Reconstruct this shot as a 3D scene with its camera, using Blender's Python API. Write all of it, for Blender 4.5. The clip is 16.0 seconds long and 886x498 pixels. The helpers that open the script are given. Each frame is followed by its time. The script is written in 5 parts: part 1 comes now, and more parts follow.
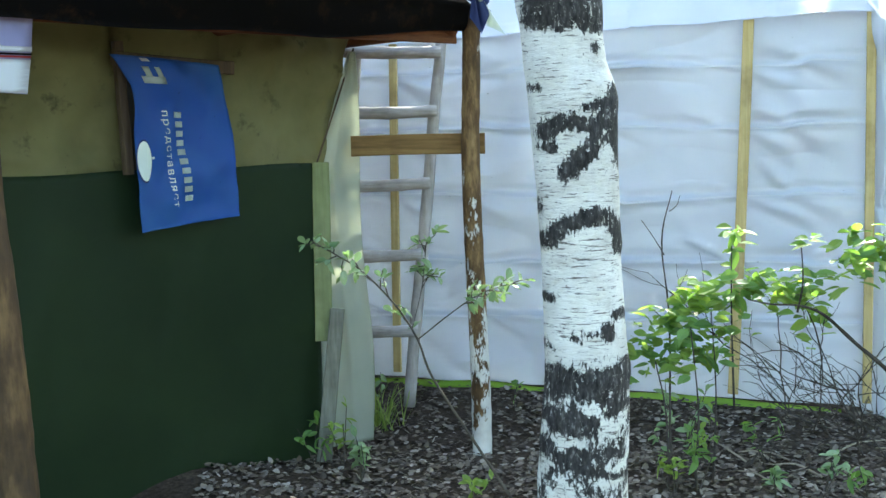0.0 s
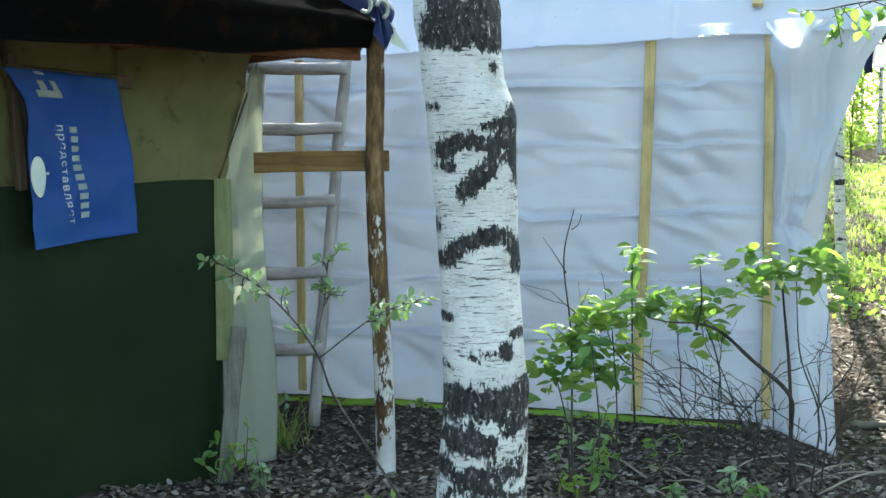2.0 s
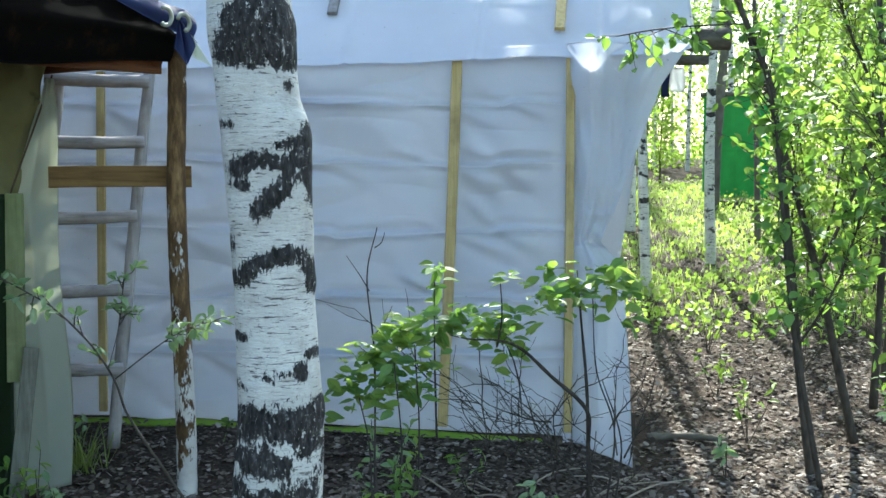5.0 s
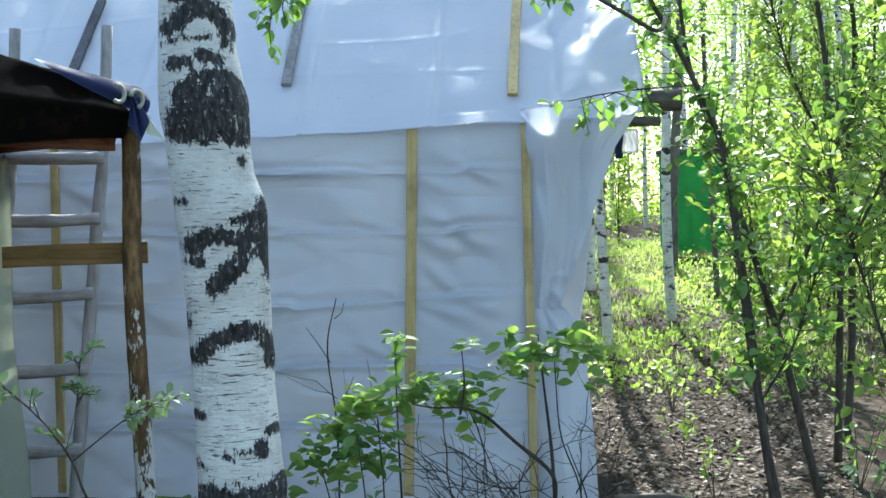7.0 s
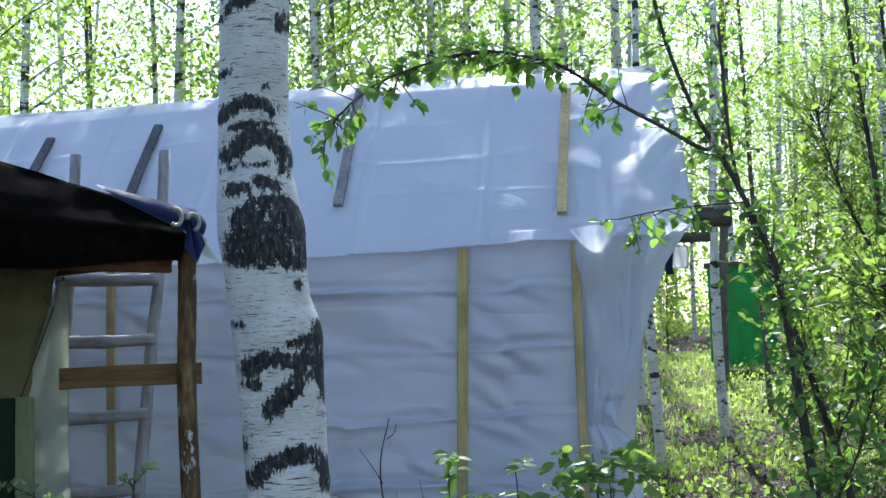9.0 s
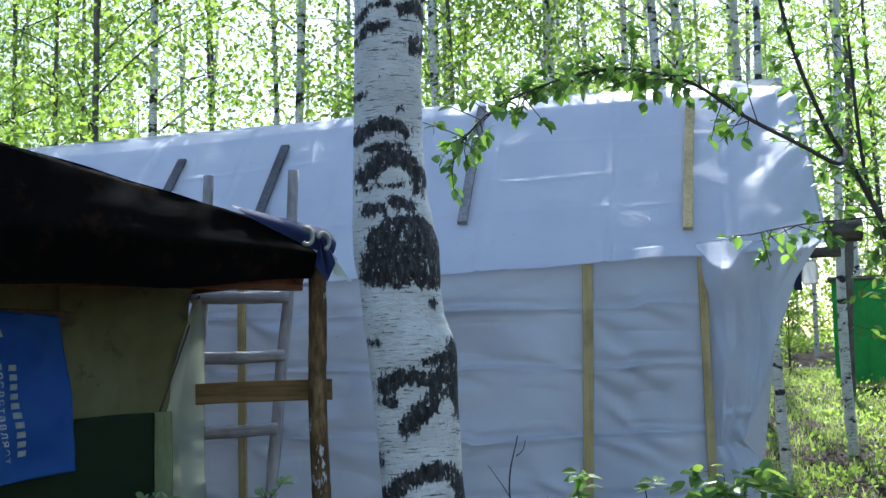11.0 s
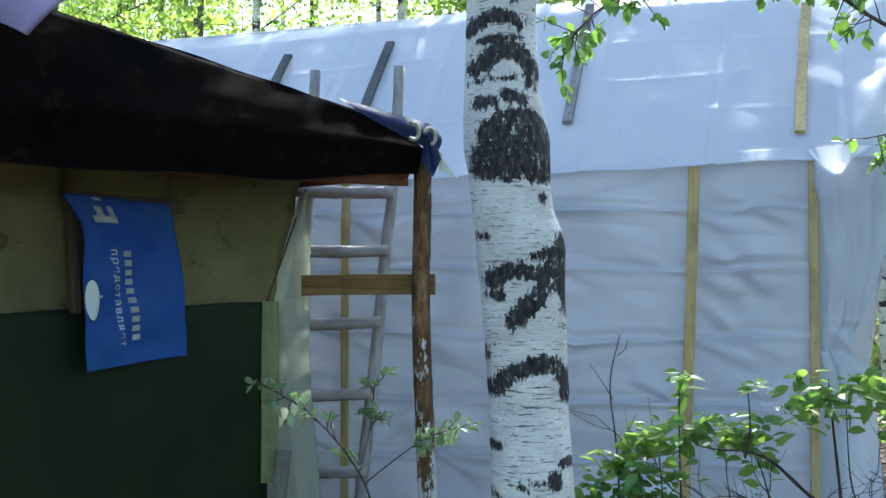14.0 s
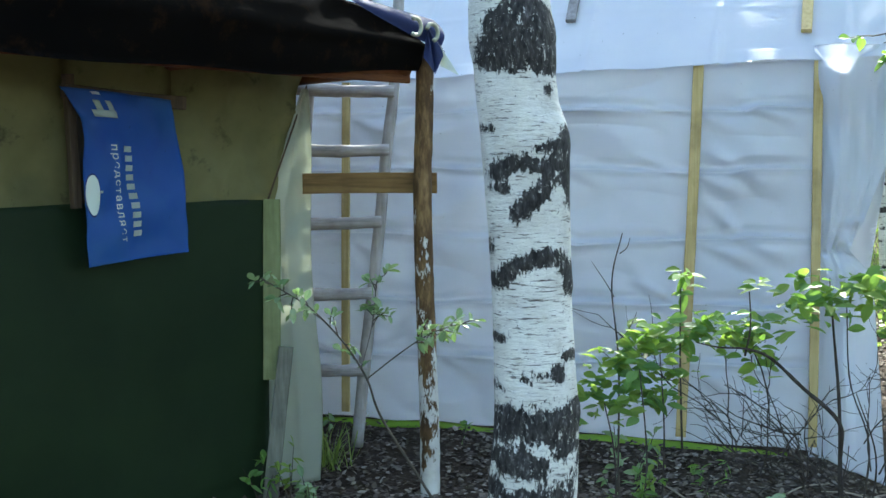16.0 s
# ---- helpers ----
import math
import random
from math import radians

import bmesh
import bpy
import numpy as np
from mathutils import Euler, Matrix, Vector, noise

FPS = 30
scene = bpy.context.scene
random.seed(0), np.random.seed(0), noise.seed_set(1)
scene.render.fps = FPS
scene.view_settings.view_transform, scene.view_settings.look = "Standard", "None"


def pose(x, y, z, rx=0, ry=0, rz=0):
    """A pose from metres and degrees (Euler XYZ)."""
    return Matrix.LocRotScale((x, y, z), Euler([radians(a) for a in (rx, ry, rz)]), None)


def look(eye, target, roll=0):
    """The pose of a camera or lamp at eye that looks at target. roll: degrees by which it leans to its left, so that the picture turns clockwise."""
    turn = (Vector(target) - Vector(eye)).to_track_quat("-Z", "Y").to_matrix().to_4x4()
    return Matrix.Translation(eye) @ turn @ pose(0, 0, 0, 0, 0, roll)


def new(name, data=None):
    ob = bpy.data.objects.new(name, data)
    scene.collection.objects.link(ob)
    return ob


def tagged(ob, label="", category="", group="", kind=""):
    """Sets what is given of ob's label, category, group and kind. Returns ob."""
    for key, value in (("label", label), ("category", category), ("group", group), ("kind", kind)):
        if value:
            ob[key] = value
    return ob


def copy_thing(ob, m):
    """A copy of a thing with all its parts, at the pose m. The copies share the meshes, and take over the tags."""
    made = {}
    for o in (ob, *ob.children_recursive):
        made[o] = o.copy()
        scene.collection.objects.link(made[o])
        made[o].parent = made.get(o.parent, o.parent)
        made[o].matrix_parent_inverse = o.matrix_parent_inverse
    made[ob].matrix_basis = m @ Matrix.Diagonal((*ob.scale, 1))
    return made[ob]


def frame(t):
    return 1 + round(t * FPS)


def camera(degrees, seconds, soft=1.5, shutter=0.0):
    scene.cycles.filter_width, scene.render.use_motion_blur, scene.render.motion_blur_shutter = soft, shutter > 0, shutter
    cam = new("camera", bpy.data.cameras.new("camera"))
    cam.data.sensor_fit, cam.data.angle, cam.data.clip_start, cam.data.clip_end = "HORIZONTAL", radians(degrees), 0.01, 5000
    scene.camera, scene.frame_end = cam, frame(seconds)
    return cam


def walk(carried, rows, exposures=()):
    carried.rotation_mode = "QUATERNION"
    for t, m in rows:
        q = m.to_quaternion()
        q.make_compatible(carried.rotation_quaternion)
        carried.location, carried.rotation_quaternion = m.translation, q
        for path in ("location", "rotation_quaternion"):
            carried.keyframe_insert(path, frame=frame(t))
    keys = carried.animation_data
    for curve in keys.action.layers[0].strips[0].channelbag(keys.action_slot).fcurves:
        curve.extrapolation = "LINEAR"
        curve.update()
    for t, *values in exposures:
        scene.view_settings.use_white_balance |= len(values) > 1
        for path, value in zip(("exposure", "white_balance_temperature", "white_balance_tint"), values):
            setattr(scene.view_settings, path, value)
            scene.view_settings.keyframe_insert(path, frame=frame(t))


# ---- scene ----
cam = camera(40.0, 16.0)
PATH = [
    (0, (0.047, 0.093, 1.381), (0.04, 2.083, 1.186), -1.1),
    (0.5, (0.052, 0.093, 1.38), (0.064, 2.084, 1.196), -0.9),
    (1, (0.062, 0.107, 1.378), (0.104, 2.098, 1.2), -0.5),
    (1.5, (0.078, 0.103, 1.381), (0.168, 2.093, 1.206), -0.4),
    (2, (0.099, 0.111, 1.389), (0.23, 2.099, 1.217), -0.6),
    (2.5, (0.112, 0.108, 1.391), (0.284, 2.094, 1.227), -0.6),
    (3, (0.131, 0.092, 1.395), (0.346, 2.073, 1.228), -0.5),
    (3.5, (0.143, 0.083, 1.398), (0.415, 2.057, 1.227), -0.2),
    (4, (0.156, 0.092, 1.398), (0.486, 2.057, 1.229), 0.2),
    (4.5, (0.172, 0.102, 1.402), (0.558, 2.057, 1.243), 0.6),
    (7, (0.198, 0.109, 1.426), (0.676, 2.05, 1.377), -1.5),
    (7.5, (0.196, 0.111, 1.44), (0.651, 2.059, 1.453), -1.7),
    (8, (0.192, 0.104, 1.445), (0.63, 2.054, 1.517), -1.8),
    (10.5, (0.124, 0.091, 1.462), (0.42, 2.063, 1.626), -1.9),
    (11, (0.107, 0.078, 1.464), (0.335, 2.058, 1.632), -1.8),
    (11.5, (0.084, 0.056, 1.462), (0.247, 2.042, 1.636), -1.5),
    (12, (0.072, 0.074, 1.464), (0.179, 2.063, 1.638), -1.1),
    (12.5, (0.068, 0.095, 1.46), (0.14, 2.087, 1.625), -0.8),
    (13, (0.065, 0.088, 1.451), (0.135, 2.083, 1.577), -0.7),
    (13.5, (0.062, 0.075, 1.441), (0.133, 2.072, 1.516), -0.5),
    (14, (0.062, 0.084, 1.432), (0.134, 2.082, 1.447), -0.3),
    (14.5, (0.053, 0.083, 1.414), (0.127, 2.081, 1.386), -0.3),
    (15, (0.048, 0.1, 1.398), (0.125, 2.097, 1.327), -0.3),
    (15.5, (0.049, 0.121, 1.386), (0.126, 2.117, 1.278), -0.1),
    (16, (0.043, 0.103, 1.379), (0.119, 2.097, 1.248), -0.1),
]
EXPOSURES = [(0, 3.14, 6300, 4), (1, 3.04, 6300, 4), (2, 2.79, 6250, 4), (3, 2.66, 6120, 5), (4.5, 2.42, 5970, 6), (7, 2.19, 5820, 6), (8, 1.9, 5600, 10), (10.5, 1.52, 5520, 13), (11, 1.57, 5520, 13), (12, 1.62, 5470, 13), (13, 1.91, 5580, 12), (14, 2.16, 5740, 8), (15, 2.31, 5890, 6), (16, 2.61, 5990, 5)]
walk(cam, [(t, look(eye, target, roll)) for t, eye, target, roll in PATH], EXPOSURES)

# ---- world, sun, exposure ----
SUN_DIR = Vector((0.21, 0.68, 0.718)).normalized()
world = bpy.data.worlds.new("sky")
scene.world = world
world.use_nodes = True
wn = world.node_tree
for n in list(wn.nodes):
    wn.nodes.remove(n)
sky = wn.nodes.new("ShaderNodeTexSky")
sky.sky_type = "NISHITA"
sky.sun_disc = False
sky.sun_elevation = math.asin(SUN_DIR.z)
sky.sun_rotation = math.atan2(SUN_DIR.x, SUN_DIR.y)
sky.dust_density = 2.0
wbg = wn.nodes.new("ShaderNodeBackground")
wbg.inputs["Strength"].default_value = 0.10
wout = wn.nodes.new("ShaderNodeOutputWorld")
wn.links.new(sky.outputs[0], wbg.inputs["Color"])
wn.links.new(wbg.outputs[0], wout.inputs["Surface"])
sun = new("sun", bpy.data.lights.new("sun", "SUN"))
sun.data.energy = 5.0
sun.data.angle = radians(0.5)
sun.data.color = (1.0, 0.95, 0.86)
sun.matrix_world = look((0, 0, 20), Vector((0, 0, 20)) - SUN_DIR)


# ---- materials ----
class Mat:
    """A small node builder round one Principled shader."""

    def __init__(self, name, rough=0.7, metal=0.0, spec=0.3):
        self.m = bpy.data.materials.new(name)
        self.m.use_nodes = True
        self.t = self.m.node_tree
        self.b = self.t.nodes["Principled BSDF"]
        self.b.inputs["Roughness"].default_value = rough
        self.b.inputs["Metallic"].default_value = metal
        self.b.inputs["Specular IOR Level"].default_value = spec
        self.co = self.t.nodes.new("ShaderNodeTexCoord").outputs["Object"]

    def node(self, kind, **links):
        n = self.t.nodes.new(kind)
        for k, v in links.items():
            sock = n.inputs[int(k[1:])] if k[0] == "i" and k[1:].isdigit() else n.inputs[k]
            if hasattr(v, "is_linked"):
                self.t.links.new(v, sock)
            else:
                sock.default_value = v
        return n

    def scaled(self, sx, sy, sz):
        n = self.node("ShaderNodeMapping", Vector=self.co)
        n.inputs["Scale"].default_value = (sx, sy, sz)
        return n.outputs[0]

    def noise(self, scale, detail=6.0, vec=None, rough=0.6):
        return self.node("ShaderNodeTexNoise", Vector=vec or self.co, Scale=scale, Detail=detail, Roughness=rough).outputs["Fac"]

    def ramp(self, fac, *stops):
        n = self.node("ShaderNodeValToRGB", Fac=fac)
        e = n.color_ramp.elements
        while len(e) < len(stops):
            e.new(0.5)
        for el, (p, c) in zip(e, stops):
            el.position = p
            el.color = (*c, 1)
        return n.outputs["Color"]

    def mix(self, fac, a, b, mode="MIX"):
        n = self.t.nodes.new("ShaderNodeMix")
        n.data_type = "RGBA"
        n.blend_type = mode
        for v, s in ((fac, n.inputs[0]), (a, n.inputs[6]), (b, n.inputs[7])):
            if hasattr(v, "is_linked"):
                self.t.links.new(v, s)
            elif isinstance(v, tuple):
                s.default_value = (*v, 1)
            else:
                s.default_value = v
        return n.outputs[2]

    def colour(self, c):
        if isinstance(c, tuple):
            self.b.inputs["Base Color"].default_value = (*c, 1)
        else:
            self.t.links.new(c, self.b.inputs["Base Color"])
        return self

    def bump(self, h, strength=0.3, dist=0.01):
        n = self.node("ShaderNodeBump", Height=h, Strength=strength, Distance=dist)
        self.t.links.new(n.outputs[0], self.b.inputs["Normal"])
        return self

    def translucent(self, colour, amount):
        tr = self.node("ShaderNodeBsdfTranslucent")
        if isinstance(colour, tuple):
            tr.inputs["Color"].default_value = (*colour, 1)
        else:
            self.t.links.new(colour, tr.inputs["Color"])
        mx = self.t.nodes.new("ShaderNodeMixShader")
        mx.inputs[0].default_value = amount
        out = self.t.nodes["Material Output"]
        self.t.links.new(self.b.outputs[0], mx.inputs[1])
        self.t.links.new(tr.outputs[0], mx.inputs[2])
        self.t.links.new(mx.outputs[0], out.inputs["Surface"])
        return self

    def island(self):
        return self.node("ShaderNodeNewGeometry").outputs["Random Per Island"]

    def rnd(self):
        return self.node("ShaderNodeObjectInfo").outputs["Random"]


def cloth(name, a, b, rough=0.55, dirt_or_light=(0.2, 0.18, 0.12), dirt_or_light_at=0.72, weave=400, glow=0.0, spec=0.3):
    m = Mat(name, rough, spec=0.05 if rough > 0.8 else spec)
    c = m.ramp(m.noise(1.7, 5), (0.3, a), (0.7, b))
    sp = m.ramp(m.noise(9.0, 8, rough=0.7), (dirt_or_light_at, (0, 0, 0)), (dirt_or_light_at + 0.12, (0.7, 0.7, 0.7)))
    c = m.mix(sp, c, dirt_or_light)
    dots = m.ramp(m.noise(55.0, 2, rough=0.5), (0.76, (0, 0, 0)), (0.79, (0.6, 0.6, 0.6)))
    c = m.mix(dots, c, tuple(0.45 * x for x in dirt_or_light))
    m.colour(c).bump(m.mix(0.3, m.noise(24, 4), m.noise(weave, 2)), 0.15, 0.006)
    if glow:
        m.translucent(c, glow)
    return m.m


def timber(name, a, b, c, grain=(60, 60, 3), rough=0.75, bump=0.35):
    m = Mat(name, rough, spec=0.2)
    g = m.noise(1.0, 6, m.scaled(*grain))
    col = m.ramp(g, (0.25, a), (0.5, b), (0.75, c))
    st = m.ramp(m.noise(5, 5), (0.45, (1, 1, 1)), (0.75, (0.55, 0.52, 0.5)))
    m.colour(m.mix(1.0, col, st, "MULTIPLY")).bump(g, bump, 0.006)
    return m.m


def foliage(name, a, b, thru, amount=0.5, by="island"):
    m = Mat(name, 0.45, spec=0.35)
    r = m.island()
    c = m.ramp(r, (0.0, a), (1.0, b))
    t = m.ramp(r, (0.0, thru), (1.0, tuple(min(1, x * 1.25) for x in thru)))
    m.colour(c).translucent(t, amount)
    return m.m


M_TENT = cloth("white_tarpaulin", (0.74, 0.77, 0.82), (0.82, 0.84, 0.87), 0.40, (0.45, 0.45, 0.42), 0.74, 300, 0.10, 0.35)
# Whiter than the tarpaulin: the light caught by crease ledges is put into the colour.
M_FOLD = cloth("sky_lit_fold", (0.84, 0.86, 0.88), (0.90, 0.91, 0.92), 0.40)
M_CANVAS = cloth("olive_canvas", (0.16, 0.148, 0.058), (0.33, 0.305, 0.135), 0.8, (0.06, 0.05, 0.025), 0.58)
M_GREEN = cloth("dark_green_tarpaulin", (0.014, 0.031, 0.010), (0.025, 0.049, 0.015), 0.6, (0.06, 0.07, 0.05), 0.78)
M_PALE = cloth("pale_green_sheet", (0.45, 0.48, 0.38), (0.56, 0.58, 0.46), 0.55, (0.22, 0.22, 0.14), 0.72, 300, 0.1)
# The brown patches paint in light that shines through the thin banner.
M_BLACK = cloth("black_banner_back", (0.005, 0.005, 0.005), (0.010, 0.008, 0.006), 0.9, (0.035, 0.018, 0.008), 0.55)
M_BLUE = cloth("blue_banner", (0.045, 0.17, 0.40), (0.03, 0.10, 0.43), 0.45, (0.05, 0.14, 0.32), 0.70)
M_NAVY = cloth("navy_banner", (0.025, 0.035, 0.11), (0.045, 0.065, 0.17), 0.65, (0.2, 0.22, 0.3), 0.75)
M_LILAC = cloth("lilac_banner", (0.30, 0.29, 0.48), (0.44, 0.42, 0.58), 0.35, (0.3, 0.3, 0.4), 0.75)
M_WHITEPRINT = cloth("white_print", (0.72, 0.74, 0.74), (0.80, 0.82, 0.80), 0.45)
M_PALEPRINT = cloth("pale_print", (0.50, 0.56, 0.50), (0.60, 0.66, 0.56), 0.5)
M_OLDPRINT = cloth("faded_print", (0.26, 0.28, 0.22), (0.34, 0.36, 0.27), 0.6)
M_REDPRINT = cloth("red_print", (0.45, 0.05, 0.05), (0.5, 0.06, 0.05), 0.45)
M_HEM = cloth("lime_hem", (0.22, 0.40, 0.04), (0.34, 0.52, 0.07), 0.5)
M_BATTEN = timber("pine_batten", (0.42, 0.30, 0.12), (0.55, 0.42, 0.18), (0.62, 0.50, 0.25))
M_GREYWOOD = timber("weathered_batten", (0.16, 0.15, 0.14), (0.24, 0.23, 0.22), (0.32, 0.31, 0.30))
M_LADDER = timber("barkless_grey_wood", (0.22, 0.20, 0.18), (0.38, 0.35, 0.32), (0.52, 0.49, 0.46), (30, 30, 4))
M_RUNG = timber("barkless_grey_rung", (0.20, 0.18, 0.165), (0.38, 0.35, 0.32), (0.54, 0.51, 0.48), (5, 40, 40))
M_PLANK = timber("brown_plank", (0.10, 0.06, 0.02), (0.19, 0.115, 0.04), (0.25, 0.16, 0.06), (3, 60, 60))
M_SOFFIT = timber("reddish_board", (0.06, 0.022, 0.009), (0.13, 0.05, 0.018), (0.21, 0.085, 0.03), (6, 6, 60))
M_DARKWOOD = timber("dark_batten", (0.05, 0.035, 0.02), (0.09, 0.065, 0.04), (0.13, 0.09, 0.05))
M_GREENBOARD = timber("green_painted_board", (0.15, 0.17, 0.075), (0.20, 0.23, 0.10), (0.25, 0.27, 0.13))
M_GREYBOARD = timber("grey_old_board", (0.10, 0.10, 0.075), (0.16, 0.16, 0.12), (0.23, 0.225, 0.18))
M_SLATE = timber("dark_weathered_batten", (0.06, 0.06, 0.06), (0.10, 0.10, 0.105), (0.15, 0.15, 0.155))
M_LOG = timber("old_log", (0.07, 0.06, 0.045), (0.14, 0.12, 0.09), (0.2, 0.18, 0.14), (8, 40, 40))
M_TWIG = timber("dark_twig_bark", (0.03, 0.025, 0.02), (0.06, 0.05, 0.04), (0.10, 0.085, 0.07), (40, 40, 10))
M_DRYTWIG = timber("dry_pale_twig", (0.18, 0.15, 0.11), (0.28, 0.24, 0.18), (0.36, 0.31, 0.24), (40, 40, 10))
M_STEM = timber("sapling_bark", (0.035, 0.03, 0.022), (0.07, 0.06, 0.045), (0.12, 0.10, 0.08), (40, 40, 12))
M_LEAF = foliage("shrub_leaf", (0.055, 0.12, 0.03), (0.15, 0.26, 0.07), (0.26, 0.46, 0.06), 0.38)
M_LEAF_YOUNG = foliage("young_leaf", (0.12, 0.20, 0.035), (0.24, 0.34, 0.08), (0.34, 0.50, 0.07), 0.46)
M_LEAF_PALE = foliage("pale_leaf", (0.12, 0.20, 0.08), (0.30, 0.38, 0.22), (0.26, 0.42, 0.12), 0.35)
M_CROWN = foliage("birch_crown_leaf", (0.06, 0.10, 0.022), (0.19, 0.25, 0.05), (0.30, 0.46, 0.06), 0.5)
M_GRASS = foliage("grass_blade", (0.09, 0.16, 0.035), (0.30, 0.36, 0.11), (0.46, 0.58, 0.13), 0.42)


def litter():
    m = Mat("dead_leaves", 0.8, spec=0.2)
    m.colour(m.ramp(m.island(), (0.0, (0.06, 0.047, 0.035)), (0.5, (0.12, 0.097, 0.074)), (0.85, (0.195, 0.163, 0.13)), (1.0, (0.34, 0.30, 0.25))))
    return m.m


def soil():
    m = Mat("forest_floor", 0.95, spec=0.1)
    a = m.ramp(m.noise(7, 8), (0.3, (0.045, 0.035, 0.025)), (0.55, (0.075, 0.058, 0.043)), (0.75, (0.12, 0.096, 0.075)))
    b = m.ramp(m.noise(60, 5), (0.35, (0.4, 0.4, 0.4)), (0.7, (1.2, 1.15, 1.1)))
    m.colour(m.mix(1.0, a, b, "MULTIPLY")).bump(m.noise(45, 8), 0.8, 0.03)
    return m.m


def birch_bark(name, near):
    m = Mat(name, 0.7, spec=0.2)
    white = m.ramp(m.noise(6, 6), (0.3, (0.52, 0.51, 0.44)), (0.65, (0.74, 0.74, 0.65)))
    lines = m.ramp(m.noise(1.0, 4, m.scaled(15, 15, 150), 0.78), (0.575, (0, 0, 0)), (0.62, (1, 1, 1)))
    col = m.mix(lines, white, (0.10, 0.09, 0.075))
    patch = m.ramp(m.noise(1.0, 5, m.scaled(9, 9, 16), 0.7), (0.55, (0, 0, 0)), (0.7, (0.55, 0.55, 0.55)))
    col = m.mix(patch, col, (0.40, 0.37, 0.30))
    fiss = m.ramp(m.noise(1.0, 6, m.scaled(70, 70, 28), 0.7), (0.35, (0.010, 0.010, 0.009)), (0.58, (0.05, 0.047, 0.042)), (0.72, (0.22, 0.21, 0.19)))
    if near:
        at = m.t.nodes.new("ShaderNodeAttribute")
        at.attribute_name = "mark"
        wild = m.mix(0.55, m.noise(1.0, 7, m.scaled(26, 26, 14), 0.85), m.noise(1.0, 5, m.scaled(80, 80, 40), 0.8))
        edge = m.node("ShaderNodeMath", i0=wild, i1=4.2, i2=at.outputs["Fac"])
        edge.operation = "MULTIPLY_ADD"
        dark = m.ramp(m.node("ShaderNodeMath", i0=edge.outputs[0], i1=-1.7).outputs[0], (0.80, (0, 0, 0)), (0.88, (1, 1, 1)))
    else:
        dark = m.ramp(m.noise(1.0, 5, m.scaled(6, 6, 11)), (0.55, (0, 0, 0)), (0.59, (1, 1, 1)))
    m.colour(m.mix(dark, col, fiss))
    h = m.mix(dark, m.noise(1.0, 5, m.scaled(30, 30, 90)), m.noise(1.0, 6, m.scaled(70, 70, 25)))
    m.bump(h, 0.55, 0.012)
    return m.m


def post_bark():
    m = Mat("peeling_birch_post", 0.75, spec=0.2)
    wood = m.ramp(m.noise(1.0, 6, m.scaled(14, 14, 4), 0.7), (0.32, (0.035, 0.022, 0.012)), (0.5, (0.10, 0.058, 0.024)), (0.70, (0.32, 0.21, 0.09)))
    white = m.ramp(m.noise(8, 5), (0.3, (0.42, 0.40, 0.35)), (0.7, (0.66, 0.65, 0.60)))
    z = m.node("ShaderNodeSeparateXYZ", Vector=m.co).outputs[2]
    fade = m.node("ShaderNodeMapRange", Value=z)
    for k, v in (("From Min", 0.1), ("From Max", 1.35), ("To Min", 0.11), ("To Max", -0.12)):
        fade.inputs[k].default_value = v
    s = m.node("ShaderNodeMath", i0=fade.outputs[0], i1=m.noise(1.0, 5, m.scaled(13, 13, 5), 0.7))
    s.operation = "ADD"
    mask = m.ramp(s.outputs[0], (0.53, (0, 0, 0)), (0.56, (1, 1, 1)))
    m.colour(m.mix(mask, wood, white)).bump(m.mix(0.5, m.noise(1.0, 6, m.scaled(50, 50, 9)), mask), 0.6, 0.008)
    return m.m


M_LITTER, M_SOIL = litter(), soil()
M_BIRCH, M_BIRCH_FAR, M_POST = birch_bark("birch_bark", True), birch_bark("birch_bark_far", False), post_bark()
M_POST_BROWN = timber("brown_peeling_bark", (0.03, 0.022, 0.014), (0.09, 0.055, 0.025), (0.24, 0.15, 0.06), (16, 16, 4), bump=0.8)
M_ASPEN = timber("grey_trunk_bark", (0.06, 0.055, 0.045), (0.12, 0.11, 0.09), (0.2, 0.185, 0.16), (8, 8, 3))


def green_sheet():
    m = Mat("green_painted_metal", 0.5, spec=0.4)
    m.colour(m.ramp(m.noise(3, 5), (0.3, (0.015, 0.22, 0.03)), (0.7, (0.03, 0.34, 0.05))))
    return m.m


M_SHEETGREEN = green_sheet()


# ---- building helpers ----
def link(name, me, mat, parent=None, label=""):
    ob = new(name, me)
    if mat:
        me.materials.append(mat)
    if parent:
        ob.parent = parent
    if label:
        ob["label"] = label
    return ob


def part(name, bm, mat, parent=None, label="", smooth=True):
    me = bpy.data.meshes.new(name)
    bm.normal_update()
    for f in bm.faces:
        f.smooth = smooth
    bm.to_mesh(me)
    bm.free()
    return link(name, me, mat, parent, label)


def thing(name, at, label, category, group="", kind=""):
    ob = new(name)
    ob.location = at
    ob.empty_display_size = 0.1
    return tagged(ob, label, category, group, kind)


def local(parent, pts):
    """World points as seen from a parent that is only moved."""
    return [Vector(p) - parent.location for p in pts]


